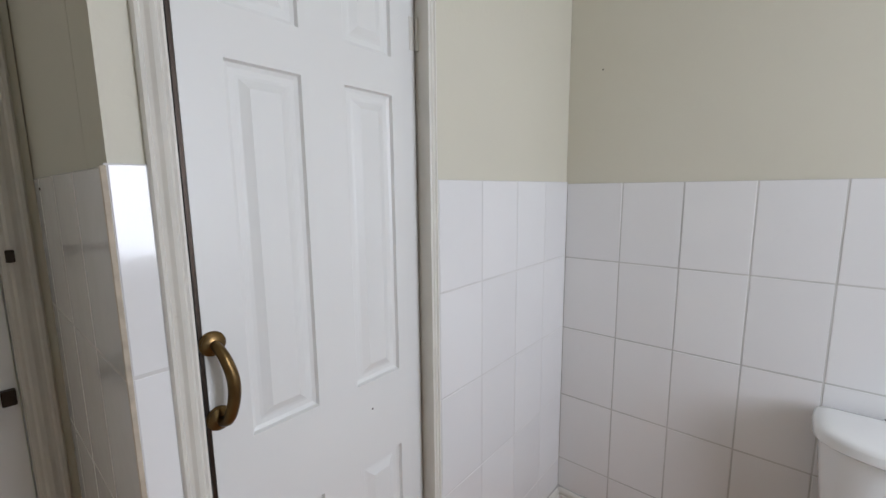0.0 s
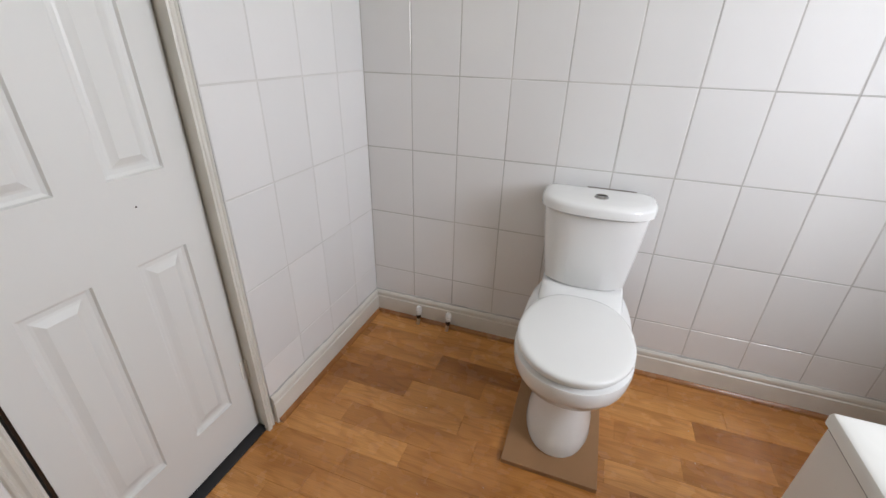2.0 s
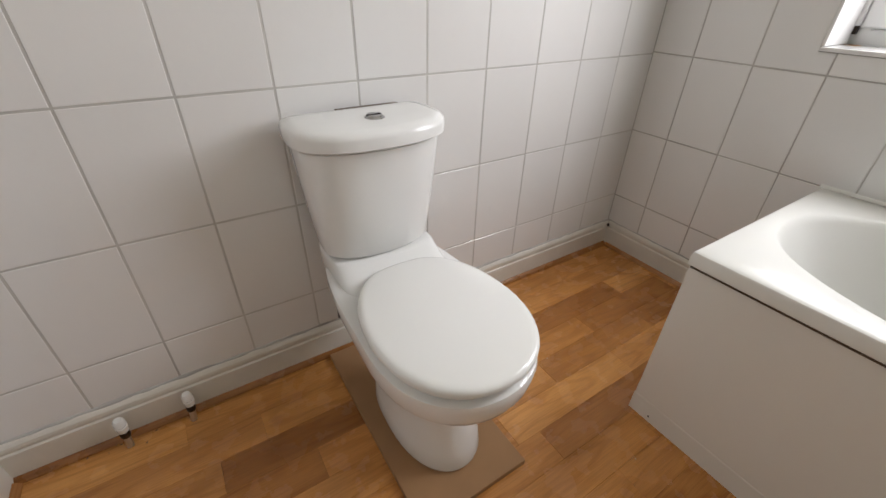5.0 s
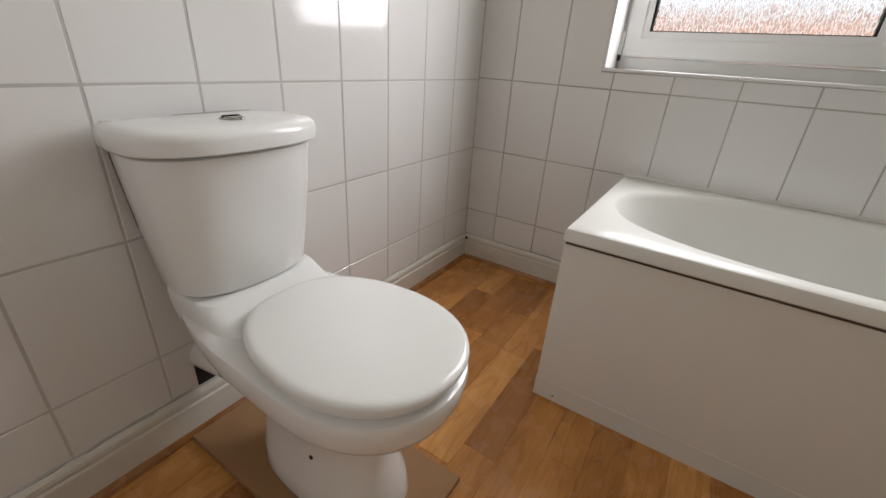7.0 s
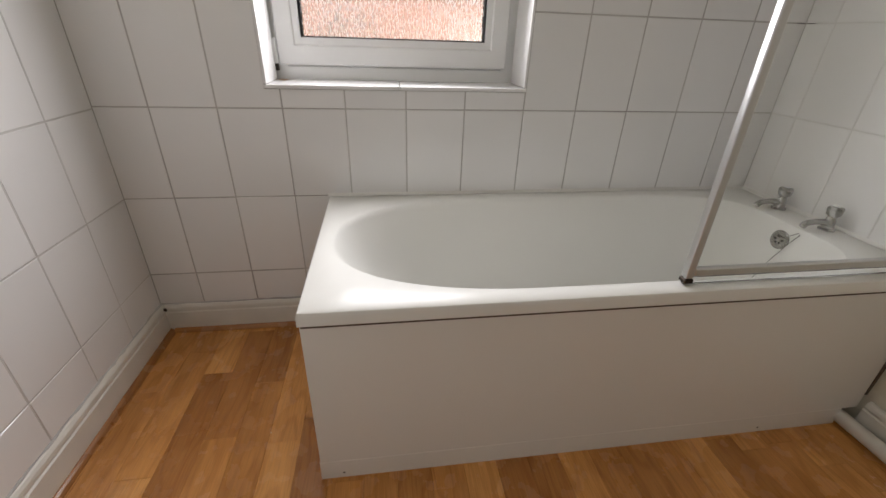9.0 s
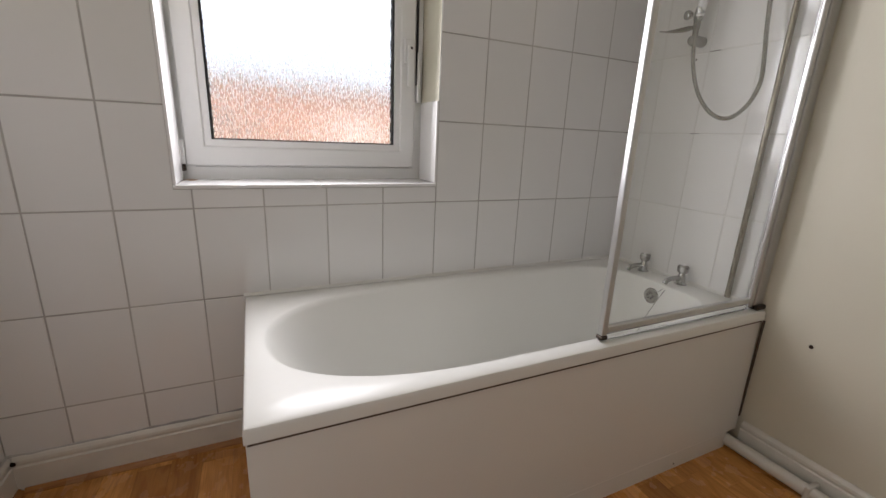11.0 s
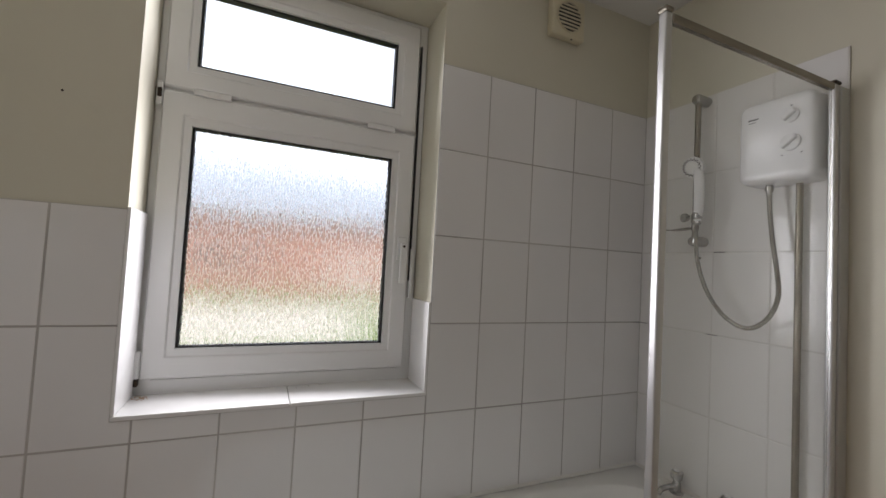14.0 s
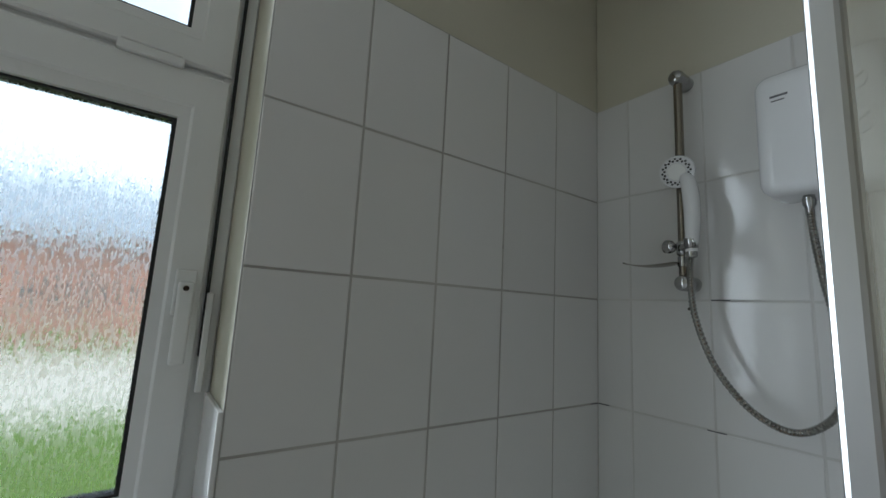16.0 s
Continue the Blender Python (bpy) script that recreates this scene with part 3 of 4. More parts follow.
# ---- bathroom suite ----
def egg(y_front, y_mid, y_back, half, half_back, z, n=48, square=2.0, cx=0.268):
    """A seat-shaped outline: rounded towards the front, squarer at the back."""
    pts = []
    for k in range(n):
        a = 2 * math.pi * k / n
        c, s = math.cos(a), math.sin(a)
        if s <= 0:
            e = 2.0 / 2.15
            x = half * math.copysign(abs(c) ** e, c)
            y = y_mid - (y_mid - y_front) * abs(s) ** e
        else:
            e = 2.0 / square
            w = half + (half_back - half) * s
            x = w * math.copysign(abs(c) ** e, c)
            y = y_mid + (y_back - y_mid) * abs(s) ** e
        pts.append((cx + x, y, z))
    return pts


toilet = thing("toilet", (0.268, 1.3, 0.018), "white close-coupled toilet, lid closed, on a fibreboard plinth", "toilet")
rings = [egg(1.052, 1.24, 1.44, 0.112, 0.105, 0.0185, square=3), egg(1.050, 1.24, 1.44, 0.115, 0.108, 0.030, square=3), egg(1.058, 1.24, 1.44, 0.110, 0.104, 0.075, square=3),
         egg(1.080, 1.25, 1.43, 0.100, 0.098, 0.13, square=3), egg(1.092, 1.25, 1.43, 0.097, 0.098, 0.19, square=3), egg(1.088, 1.25, 1.46, 0.102, 0.098, 0.235, square=3),
         egg(1.062, 1.24, 1.50, 0.122, 0.105, 0.268, square=3), egg(1.015, 1.22, 1.545, 0.150, 0.118, 0.300, square=3.5), egg(0.968, 1.185, 1.58, 0.164, 0.126, 0.330, square=4), egg(0.958, 1.18, 1.59, 0.169, 0.130, 0.351, square=4.2), egg(0.951, 1.172, 1.60, 0.177, 0.136, 0.356, square=4.4),
         egg(0.946, 1.168, 1.60, 0.181, 0.139, 0.370, square=4.5), egg(0.940, 1.16, 1.605, 0.183, 0.147, 0.406, square=5), egg(0.943, 1.16, 1.605, 0.181, 0.147, 0.418, square=5), egg(0.958, 1.17, 1.60, 0.170, 0.143, 0.4235, square=5)]
pan = part("pan", loft(rings), M_CERAMIC, toilet, "white glazed pan on a waisted pedestal", True)
part("fixing_hole", lathe((0.176, 1.212, 0.165), (-1, -0.1, 0), [(0, 0.005), (0.0062, 0.005)], 12), M_IRON, pan)
# the ledge that carries the cistern
def ledge(y0, y1, hw, z, n=40, sq=5.0):
    return [(0.268 + hw * math.copysign(abs(math.cos(a)) ** (2 / sq), math.cos(a)), (y0 + y1) / 2 + (y1 - y0) / 2 * math.copysign(abs(math.sin(a)) ** (2 / sq), math.sin(a)), z) for a in (2 * math.pi * k / n for k in range(n))]
part("cistern_ledge", loft([ledge(1.30, 1.608, 0.147, 0.40), ledge(1.33, 1.608, 0.149, 0.422), ledge(1.375, 1.608, 0.148, 0.436), ledge(1.405, 1.608, 0.147, 0.450), ledge(1.42, 1.606, 0.145, 0.459), ledge(1.43, 1.60, 0.141, 0.463)]), M_CERAMIC, toilet, smooth=True)
part("seat", loft([egg(0.957, 1.16, 1.374, 0.166, 0.132, 0.4242, square=2.8), egg(0.954, 1.16, 1.376, 0.169, 0.135, 0.428, square=2.8), egg(0.954, 1.16, 1.376, 0.169, 0.135, 0.438, square=2.8), egg(0.958, 1.16, 1.374, 0.165, 0.132, 0.4415, square=2.8)]), M_SEAT, toilet, smooth=True)
LID = ((0.012, 0.4448), (0.003, 0.4452), (0.0, 0.4480), (0.0, 0.4545), (0.0015, 0.4580), (0.005, 0.4610), (0.011, 0.4630), (0.020, 0.4640), (0.090, 0.4652))
lid = part("lid", loft([egg(0.941 + d, 1.16, 1.384 - d, 0.178 - d, 0.142 - d * 0.8, z, square=3.0) for d, z in LID]), M_SEAT, toilet, "closed white toilet lid", True)
for x in (0.19, 0.346):
    part("seat_hinge", lathe((x, 1.372, 0.422), (0, 0, 1), [(0, 0.012), (0.012, 0.012), (0.017, 0.010), (0.019, 0.005)], 16), M_SEAT, toilet, smooth=True)


def dee(y_front, bow, y_back, hw, z, n=36):
    """A tank outline: bowed front, rounded corners, straight back."""
    pts, ym = [(0.268 + hw * 0.84, y_back, z), (0.268 + hw * 0.93, y_back - 0.006, z), (0.268 + hw * 0.98, y_back - 0.025, z)], y_back - 0.07
    for k in range(n + 1):
        a = math.pi * k / n
        c, q = math.cos(a), math.sin(a)
        x = hw * math.copysign(abs(c) ** 0.42, c)
        pts.append((0.268 + x, ym - (ym - y_front - bow) * q ** 0.5 - bow * (1 - (x / hw) ** 2), z))
    pts += [(0.268 - hw * 0.98, y_back - 0.025, z), (0.268 - hw * 0.93, y_back - 0.006, z), (0.268 - hw * 0.84, y_back, z)]
    return pts


part("cistern", loft([dee(1.437, 0.03, 1.603, 0.138, 0.4645), dee(1.430, 0.03, 1.605, 0.146, 0.472), dee(1.418, 0.034, 1.605, 0.160, 0.58), dee(1.410, 0.036, 1.605, 0.170, 0.67), dee(1.405, 0.038, 1.605, 0.177, 0.750), dee(1.408, 0.038, 1.605, 0.175, 0.7515), dee(1.422, 0.038, 1.600, 0.160, 0.752), dee(1.422, 0.038, 1.600, 0.160, 0.7598)]), M_CERAMIC, toilet, "tapered white china cistern", True)
tank_lid = part("cistern_lid", loft([dee(1.400, 0.040, 1.606, 0.180, 0.7590), dee(1.389, 0.042, 1.610, 0.1885, 0.7592), dee(1.385, 0.042, 1.611, 0.190, 0.762), dee(1.385, 0.042, 1.611, 0.190, 0.784), dee(1.388, 0.042, 1.609, 0.188, 0.792), dee(1.396, 0.041, 1.605, 0.182, 0.7975), dee(1.42, 0.035, 1.59, 0.160, 0.8005), dee(1.46, 0.02, 1.57, 0.10, 0.8025)]), M_CERAMIC, toilet, "white china cistern lid", True)
part("flush_button", lathe((0.276, 1.487, 0.7985), (0, 0, 1), [(0, 0.024), (0.004, 0.024), (0.006, 0.022), (0.007, 0.0205)]), M_CHROME, tank_lid, "round chrome dual flush button", True)
part("flush_button", loft([[(0.276 + 0.0195 * s * math.cos(a), 1.487 + 0.0195 * s * math.sin(a), z) for a in (math.pi * (0.05 + 0.9 * k / 12) for k in range(13))] for s, z in ((1, 0.803), (1, 0.808), (0.9, 0.8095))]), M_CHROME, tank_lid)
part("flush_button", loft([[(0.276 + 0.0195 * s * math.cos(a), 1.487 + 0.0195 * s * math.sin(a), z) for a in (math.pi * (1.05 + 0.9 * k / 12) for k in range(13))] for s, z in ((1, 0.803), (1, 0.806), (0.9, 0.808))]), M_CHROME, tank_lid)
# thin dark brown strip along the lid's back edge
part("lid_back_line", box(0.225, 0.395, 1.602, 1.613, 0.7955, 0.7985, 0.001), M_SHADOWGAP, tank_lid, "thin dark line along the back of the lid")
outlet = part("soil_connector", tube(spline([(0.215, 1.48, 0.245), (0.21, 1.56, 0.225), (0.205, 1.66, 0.210)], 6), 0.048, 20), M_SEAT, toilet, "white plastic soil connector", True)
part("connector_seal", lathe((0.213, 1.515, 0.237), (-0.1, 1, -0.2), [(0, 0.050), (0.008, 0.050)], 20), M_BLACK, outlet)

toilet.matrix_basis = Matrix.Translation((0.277, 1.290, 0.018))

board = tagged(part("plinth_board", box(0.116, 0.424, 0.972, 1.59, 0.0, 0.018, 0.0012), M_MDF), "raw brown fibreboard sheet under the toilet", "board")
# broken-out hole in the tiling for the soil pipe
tagged(part("pipe_hole", box(0.172, 0.285, YN - 0.002, YN + 0.003, 0.124, 0.235, 0.002), M_BLACK, wall_north), "dark hole broken in the tiles")
part("cistern_gap", loft([[(x, YN - 0.019, z), (x + 0.02, YN - 0.019, z), (x + 0.02, YN + 0.001, z), (x, YN + 0.001, z)] for x, z in ((0.134, 0.58), (0.117, 0.755))]), M_SHADOWGAP, wall_north, "brown mastic behind the cistern")

# bath
BX0, BX1, BY0, BY1, BZ = 0.820, XE - 0.001, YS + 0.001, 0.942, 0.558
bath = thing("bath", (1.18, 0.1, 0), "cream-white acrylic bath with a flat front panel", "bathtub")
NB = 96


def bowl(x0, x1, y0, y1, z, sq_tap=3.2, sq_head=2.45):
    """The hollow's outline at a height: squarer at the tap end, rounder at the other."""
    cx, hx, ym = (x0 + x1) / 2, (x1 - x0) / 2, y0 + (y1 - y0) * 0.62
    pts = []
    for k in range(NB):
        a = 2 * math.pi * k / NB
        c, s = math.cos(a), math.sin(a)
        e = 2 / (sq_head if s > 0 else sq_tap * 1.6)
        pts.append(Vector((cx + hx * math.copysign(abs(c) ** e, c), ym + ((y1 - ym) if s > 0 else (ym - y0)) * math.copysign(abs(s) ** e, s), z)))
    return pts


def rim(inset, z):
    """The bath's outer rectangle, sampled in step with the hollow, with rounded corners."""
    x0, x1, y0, y1 = BX0 + inset, BX1 - inset, BY0 + inset, BY1 - inset
    ref = bowl(BX0 + 0.085, BX1 - 0.06, BY0 + 0.11, BY1 - 0.055, z)
    cx, cy = (x0 + x1) / 2, 0.33
    out = []
    for k, p in enumerate(ref):
        a = 2 * math.pi * k / NB
        c, s = math.cos(a), math.sin(a)
        m = max(abs(c), abs(s))
        c, s = c / m, s / m
        out.append(Vector((cx + (x1 - x0) / 2 * c, cy + ((y1 - cy) if s > 0 else (cy - y0)) * s, z)))
    return out


hx0, hx1, hy0, hy1 = BX0 + 0.054, BX1 - 0.055, BY0 + 0.125, BY1 - 0.055
rings = [rim(0.004, 0.518), rim(0.0, 0.521), rim(0.0, 0.545), rim(0.003, 0.554), rim(0.010, BZ), bowl(hx0 - 0.008, hx1 + 0.008, hy0 - 0.008, hy1 + 0.008, BZ), bowl(hx0, hx1, hy0, hy1, BZ - 0.004),
         bowl(hx0 + 0.008, hx1 - 0.008, hy0 + 0.006, hy1 - 0.012, BZ - 0.020), bowl(hx0 + 0.03, hx1 - 0.03, hy0 + 0.025, hy1 - 0.09, BZ - 0.15), bowl(hx0 + 0.055, hx1 - 0.05, hy0 + 0.045, hy1 - 0.20, BZ - 0.30),
         bowl(hx0 + 0.08, hx1 - 0.075, hy0 + 0.07, hy1 - 0.28, BZ - 0.36), bowl(hx0 + 0.13, hx1 - 0.125, hy0 + 0.12, hy1 - 0.34, BZ - 0.385)]
part("tub", loft(rings, cap_low=False), M_BATH, bath, "cream-white acrylic tub with a rounded head end", True)
front = part("front_panel", loft([[(0.819, y, 0.066), (0.829, y, 0.517), (0.834, y, 0.517), (0.824, y, 0.066)] for y in (YS + 0.002, 0.939)]), M_PANEL, bath, "plain off-white bath panel")
part("plinth_strip", loft([[(0.826, y, 0.0), (0.8168, y, 0.0), (0.8180, y, 0.0640), (0.8190, y, 0.0655), (0.826, y, 0.0655)] for y in (YS + 0.06, 0.941)]), M_PANEL, front)
part("panel_screw", lathe((0.8164, -0.40, 0.02), (-1, 0, 0), [(0, 0.003), (0.001, 0.003)], 8), M_IRON, front)
part("panel_screw", lathe((0.8164, 0.88, 0.02), (-1, 0, 0), [(0, 0.003), (0.001, 0.003)], 8), M_IRON, front)
part("end_panel", box(0.834, XE - 0.002, 0.934, 0.938, 0.0, 0.517), M_PANEL, bath)
# shade below the overhanging rim, put in as a thin dark sheet
part("shadow_gap", box(0.8265, 0.829, YS + 0.002, 0.936, 0.511, 0.519), M_SHADOWGAP, bath, "dark strip standing in for the shade under the rim")
overflow = part("overflow", lathe((1.18, hy0 + 0.012, 0.497), (0, 1, 0.12), [(0, 0.033), (0.004, 0.033), (0.007, 0.029), (0.005, 0.024), (0.006, 0.020)], 24), M_CHROME, bath, "round chrome overflow grille", True)
for k in range(6):
    a = k * math.pi / 3
    part("overflow_slot", lathe((1.18 + 0.013 * math.cos(a), hy0 + 0.0175, 0.498 + 0.013 * math.sin(a)), (0, 1, 0.12), [(0, 0.0045), (0.0018, 0.0045)], 10), M_BLACK, overflow)
chain = spline([(1.175, hy0 + 0.02, 0.505), (1.15, hy0 + 0.018, 0.525), (1.13, hy0 + 0.0, 0.545), (1.135, hy0 + 0.03, 0.50), (1.16, hy0 + 0.06, 0.40), (1.18, hy0 + 0.16, 0.19)], 8)
part("plug_chain", tube(chain, 0.0014, 6), M_CHROME, bath, "thin ball chain")
part("silicone_seal", loft([[(XE, y, BZ - 0.002), (XE - 0.009, y, BZ + 0.0005), (XE, y, BZ + 0.009)] for y in (YS, 0.945)]), M_PANEL, bath)
part("silicone_seal", loft([[(x, YS, BZ - 0.002), (x, YS + 0.009, BZ + 0.0005), (x, YS, BZ + 0.009)] for x in (0.83, XE)]), M_PANEL, bath)

part("wall_joint", box(0.818, 0.8235, YS - 0.0055, YS + 0.004, 0.12, 0.516), M_SHADOWGAP, bath, "brown joint between panel and wall")

# taps
def bath_tap(x, y):
    t = thing("bath_tap", (x, y, BZ), "chrome pillar tap with a faceted clear-capped head", "tap", "pair of bath taps")
    part("body", lathe((x, y, BZ + 0.0005), (0, 0, 1), [(0, 0.024), (0.004, 0.024), (0.008, 0.017), (0.030, 0.0155), (0.040, 0.013), (0.046, 0.010)]), M_CHROME, t, smooth=True)
    part("spout", tube(spline([(x, y, BZ + 0.022), (x, y + 0.04, BZ + 0.030), (x, y + 0.085, BZ + 0.026), (x, y + 0.098, BZ + 0.014)], 6), 0.010, 14), M_CHROME, t, smooth=True)
    head = part("handwheel", lathe((x, y, BZ + 0.046), (0, 0, 1), [(0, 0.011), (0.006, 0.020), (0.028, 0.0225), (0.034, 0.019), (0.036, 0.012)], 8), M_CHROME, t, "faceted chrome handwheel")
    part("indicator", lathe((x, y, BZ + 0.082), (0, 0, 1), [(0, 0.010), (0.0015, 0.010)], 16), M_SHOWER, head)
    return t


bath_tap(1.310, -0.700)
bath_tap(1.125, -0.700)

# ---- bath screen ----
SX = 0.852
screen = thing("bath_screen", (SX, -0.35, BZ), "clear glass bath screen in a polished aluminium frame", "shower screen")
pane = part("glass", box(SX - 0.0025, SX + 0.0025, -0.672, 0.004, 0.604, 1.928), M_GLASS, screen, "clear sheet of glass")
pane.visible_shadow = False
part("front_stile", box(SX - 0.010, SX + 0.010, -0.001, 0.020, 0.578, 1.940, 0.004, 2), M_ALU, screen)
part("top_rail", box(SX - 0.010, SX + 0.010, -0.672, -0.0015, 1.922, 1.942, 0.003), M_NICKEL, screen)
rail = part("bottom_rail", box(SX - 0.010, SX + 0.010, -0.672, -0.0015, 0.584, 0.606, 0.003), M_ALU, screen)
part("drip_seal", box(SX - 0.006, SX + 0.006, -0.672, 0.018, 0.5605, 0.583, 0.002), M_GLASS, rail, "clear rubber drip seal")
part("hinge_stile", box(SX - 0.011, SX + 0.011, -0.696, -0.6725, 0.570, 1.940, 0.004, 2), M_ALU, screen)
part("wall_channel", box(SX - 0.014, SX + 0.014, YS + 0.0005, -0.698, 0.562, 1.938, 0.003), M_ALU, screen)
part("hinge_seal", box(SX - 0.004, SX + 0.004, -0.6978, -0.6962, 0.57, 1.945), M_BLACK, screen)
part("end_cap", box(SX - 0.013, SX + 0.013, -0.700, -0.669, 1.9405, 1.950, 0.002), M_IRON, screen, "dark plastic hinge cap")
part("end_cap", box(SX - 0.012, SX + 0.012, -0.003, 0.022, 1.9405, 1.953, 0.003), M_NICKEL, screen, "grey plastic top cap")
part("end_cap", box(SX - 0.012, SX + 0.012, -0.003, 0.021, 0.566, 0.577, 0.002), M_IRON, screen)
part("foot_bracket", box(SX - 0.028, SX + 0.005, YS + 0.002, YS + 0.05, 0.5605, 0.578, 0.003), M_IRON, screen)

# ---- shower ----
def soft_box(x0, x1, z0, z1, y0, y1, r, n=6):
    """A rounded casing on the wall; the front is domed slightly."""
    def outline(d, y):
        pts = []
        for cx, cz, a0 in ((x1 - r, z1 - r, 0), (x0 + r, z1 - r, 90), (x0 + r, z0 + r, 180), (x1 - r, z0 + r, 270)):
            for k in range(n + 1):
                a = radians(a0 + 90 * k / n)
                pts.append((cx + (r - d) * math.cos(a), y, cz + (r - d) * math.sin(a)))
        return pts
    return loft([outline(0.006, y0), outline(0.0, y0 + 0.004), outline(0.0, y1 - 0.025), outline(0.003, y1 - 0.010), outline(0.010, y1 - 0.003), outline(0.020, y1), outline(0.029, y1 + 0.0015)])


shower = thing("electric_shower", (0.985, -0.70, 1.82), "white electric shower unit with two dials", "shower unit")
part("casing", soft_box(0.880, 1.090, 1.678, 1.945, YS + 0.0005, -0.648, 0.03), M_SHOWER, shower, smooth=True)
for z, r in ((1.872, 0.021), (1.790, 0.026)):
    dial = part("dial", lathe((0.938, -0.6475, z), (0, 1, 0), [(0, r), (0.006, r), (0.008, r - 0.003)]), M_SHOWER, shower, "white rotary dial", True)
    part("dial_grip", box(0.938 - r * 0.9, 0.938 + r * 0.9, -0.640, -0.626, z - 0.006, z + 0.006, 0.003, 2), M_SHOWER, dial).matrix_basis = Matrix.Translation((0.938, 0, z)) @ pose(0, 0, 0, 0, 38, 0) @ Matrix.Translation((-0.938, 0, -z))
for x0, x1, z0, z1 in ((1.028, 1.058, 1.886, 1.8905), (1.034, 1.056, 1.877, 1.8795), (0.958, 0.963, 1.753, 1.756), (0.908, 0.913, 1.753, 1.756), (0.9345, 0.9405, 1.901, 1.904)):
    part("marking", box(x0, x1, -0.6468, -0.6458, z0, z1), M_INK, shower)
part("supply_pipe", tube([(0.952, -0.728, 1.684), (0.952, -0.728, 1.2), (0.952, -0.728, 0.563)], 0.0095, 16), M_NICKEL, shower, "chrome riser pipe", True)

hose = thing("shower_hose", (1.04, -0.69, 1.22), "ribbed chrome flexible shower hose", "hose")
curve = spline([(1.018, -0.695, 1.668), (1.015, -0.693, 1.60), (1.004, -0.690, 1.50), (0.986, -0.682, 1.40), (0.978, -0.675, 1.32), (1.005, -0.672, 1.250), (1.060, -0.670, 1.213), (1.128, -0.670, 1.238), (1.190, -0.668, 1.315), (1.226, -0.664, 1.42), (1.232, -0.658, 1.51), (1.226, -0.652, 1.568)], 22)
part("hose_coil", tube(curve, 0.007, 10, [0.0060 + 0.0020 * (k % 2) for k in range(len(curve))]), M_HOSE, hose, smooth=True)
part("hose_nut", lathe((1.018, -0.695, 1.679), (0, 0, -1), [(0, 0.010), (0.006, 0.010), (0.007, 0.0115), (0.020, 0.0115), (0.026, 0.008), (0.04, 0.008)], 16), M_CHROME, hose, smooth=True)

riser = thing("riser_rail", (1.265, -0.70, 1.52), "chrome riser rail with slider bracket", "shower rail")
part("rail", tube([(1.262, -0.695, 1.503), (1.262, -0.695, 2.05)], 0.0105, 18), M_NICKEL, riser, smooth=True)
for z in (2.044, 1.505):
    part("wall_bracket", lathe((1.262, YS + 0.0005, z), (0, 1, 0), [(0, 0.018), (0.004, 0.020), (0.03, 0.0195), (0.062, 0.0195), (0.069, 0.016), (0.072, 0.008)]), M_CHROME, riser, smooth=True)
slider = part("slider", lathe((1.265, -0.695, 1.585), (0, 0, 1), [(0, 0.013), (0.003, 0.015), (0.030, 0.015), (0.034, 0.013)]), M_CHROME, riser, smooth=True)
part("slider_knob", lathe((1.278, -0.672, 1.603), (0.35, 1, 0), [(0, 0.012), (0.012, 0.017), (0.02, 0.016), (0.026, 0.008)], 18), M_CHROME, slider, smooth=True)
part("handset_clip", tube([(1.262, -0.690, 1.602), (1.244, -0.670, 1.606), (1.228, -0.652, 1.604)], 0.011, 14), M_CHROME, slider, smooth=True)
part("clip_ring", lathe((1.227, -0.650, 1.590), (0, 0, 1), [(0, 0.012), (0.004, 0.0145), (0.024, 0.016), (0.028, 0.013)], 18), M_CHROME, slider, smooth=True)
part("soap_dish", loft([[(1.278 + 0.135 * u, -0.695 + w * 0.034 * math.sin(math.pi * min(1, 0.16 + u * 0.84)) ** 0.7 + 0.02 * u, 1.568 - 0.010 * math.sin(math.pi * u) + 0.006 * u + dz) for w, dz in ((-1, 0), (-0.5, -0.002), (0, -0.003), (0.5, -0.002), (1, 0), (0.5, 0.0005), (0, -0.0005), (-0.5, 0.0005))] for u in (k / 10 for k in range(11))]), M_NICKEL, riser, "leaf-shaped chrome soap dish", True)
part("dish_collar", lathe((1.265, -0.695, 1.557), (0, 0, 1), [(0, 0.013), (0.024, 0.013)], 16), M_CHROME, riser, smooth=True)

for piece in riser.children:
    if piece.name.split(".")[0] in ("slider", "soap_dish", "dish_collar"):
        piece.matrix_basis = Matrix.Translation((-0.003, 0, -0.011))

handset = thing("shower_handset", (1.226, -0.65, 1.60), "white plastic shower handset with a ring of dark nozzles", "shower head")
part("handle", tube(spline([(1.224, -0.650, 1.574), (1.220, -0.650, 1.63), (1.220, -0.651, 1.69), (1.229, -0.660, 1.742), (1.246, -0.675, 1.775)], 8), 0.014, 16, [0.0125 + 0.0055 * math.sin(math.pi * min(1, k / 34)) for k in range(33)]), M_SHOWER, handset, smooth=True)
part("collar", lathe((1.224, -0.650, 1.560), (0, 0, 1), [(0, 0.0095), (0.003, 0.0125), (0.014, 0.0130)], 18), M_CHROME, handset, "chrome ring at the handle's foot", True)
hd = Vector((-0.14, 0.95, -0.24)).normalized()
hb = Vector((1.256, -0.672, 1.781))
head = part("spray_head", lathe(hb, hd, [(-0.016, 0.010), (-0.010, 0.024), (0.002, 0.037), (0.012, 0.0405), (0.018, 0.0390), (0.019, 0.036)], 32), M_SHOWER, handset, smooth=True)
part("spray_plate", lathe(hb + hd * 0.0185, hd, [(0, 0.021), (0.002, 0.020), (0.003, 0.013)], 24), M_SEAT, head, smooth=True)
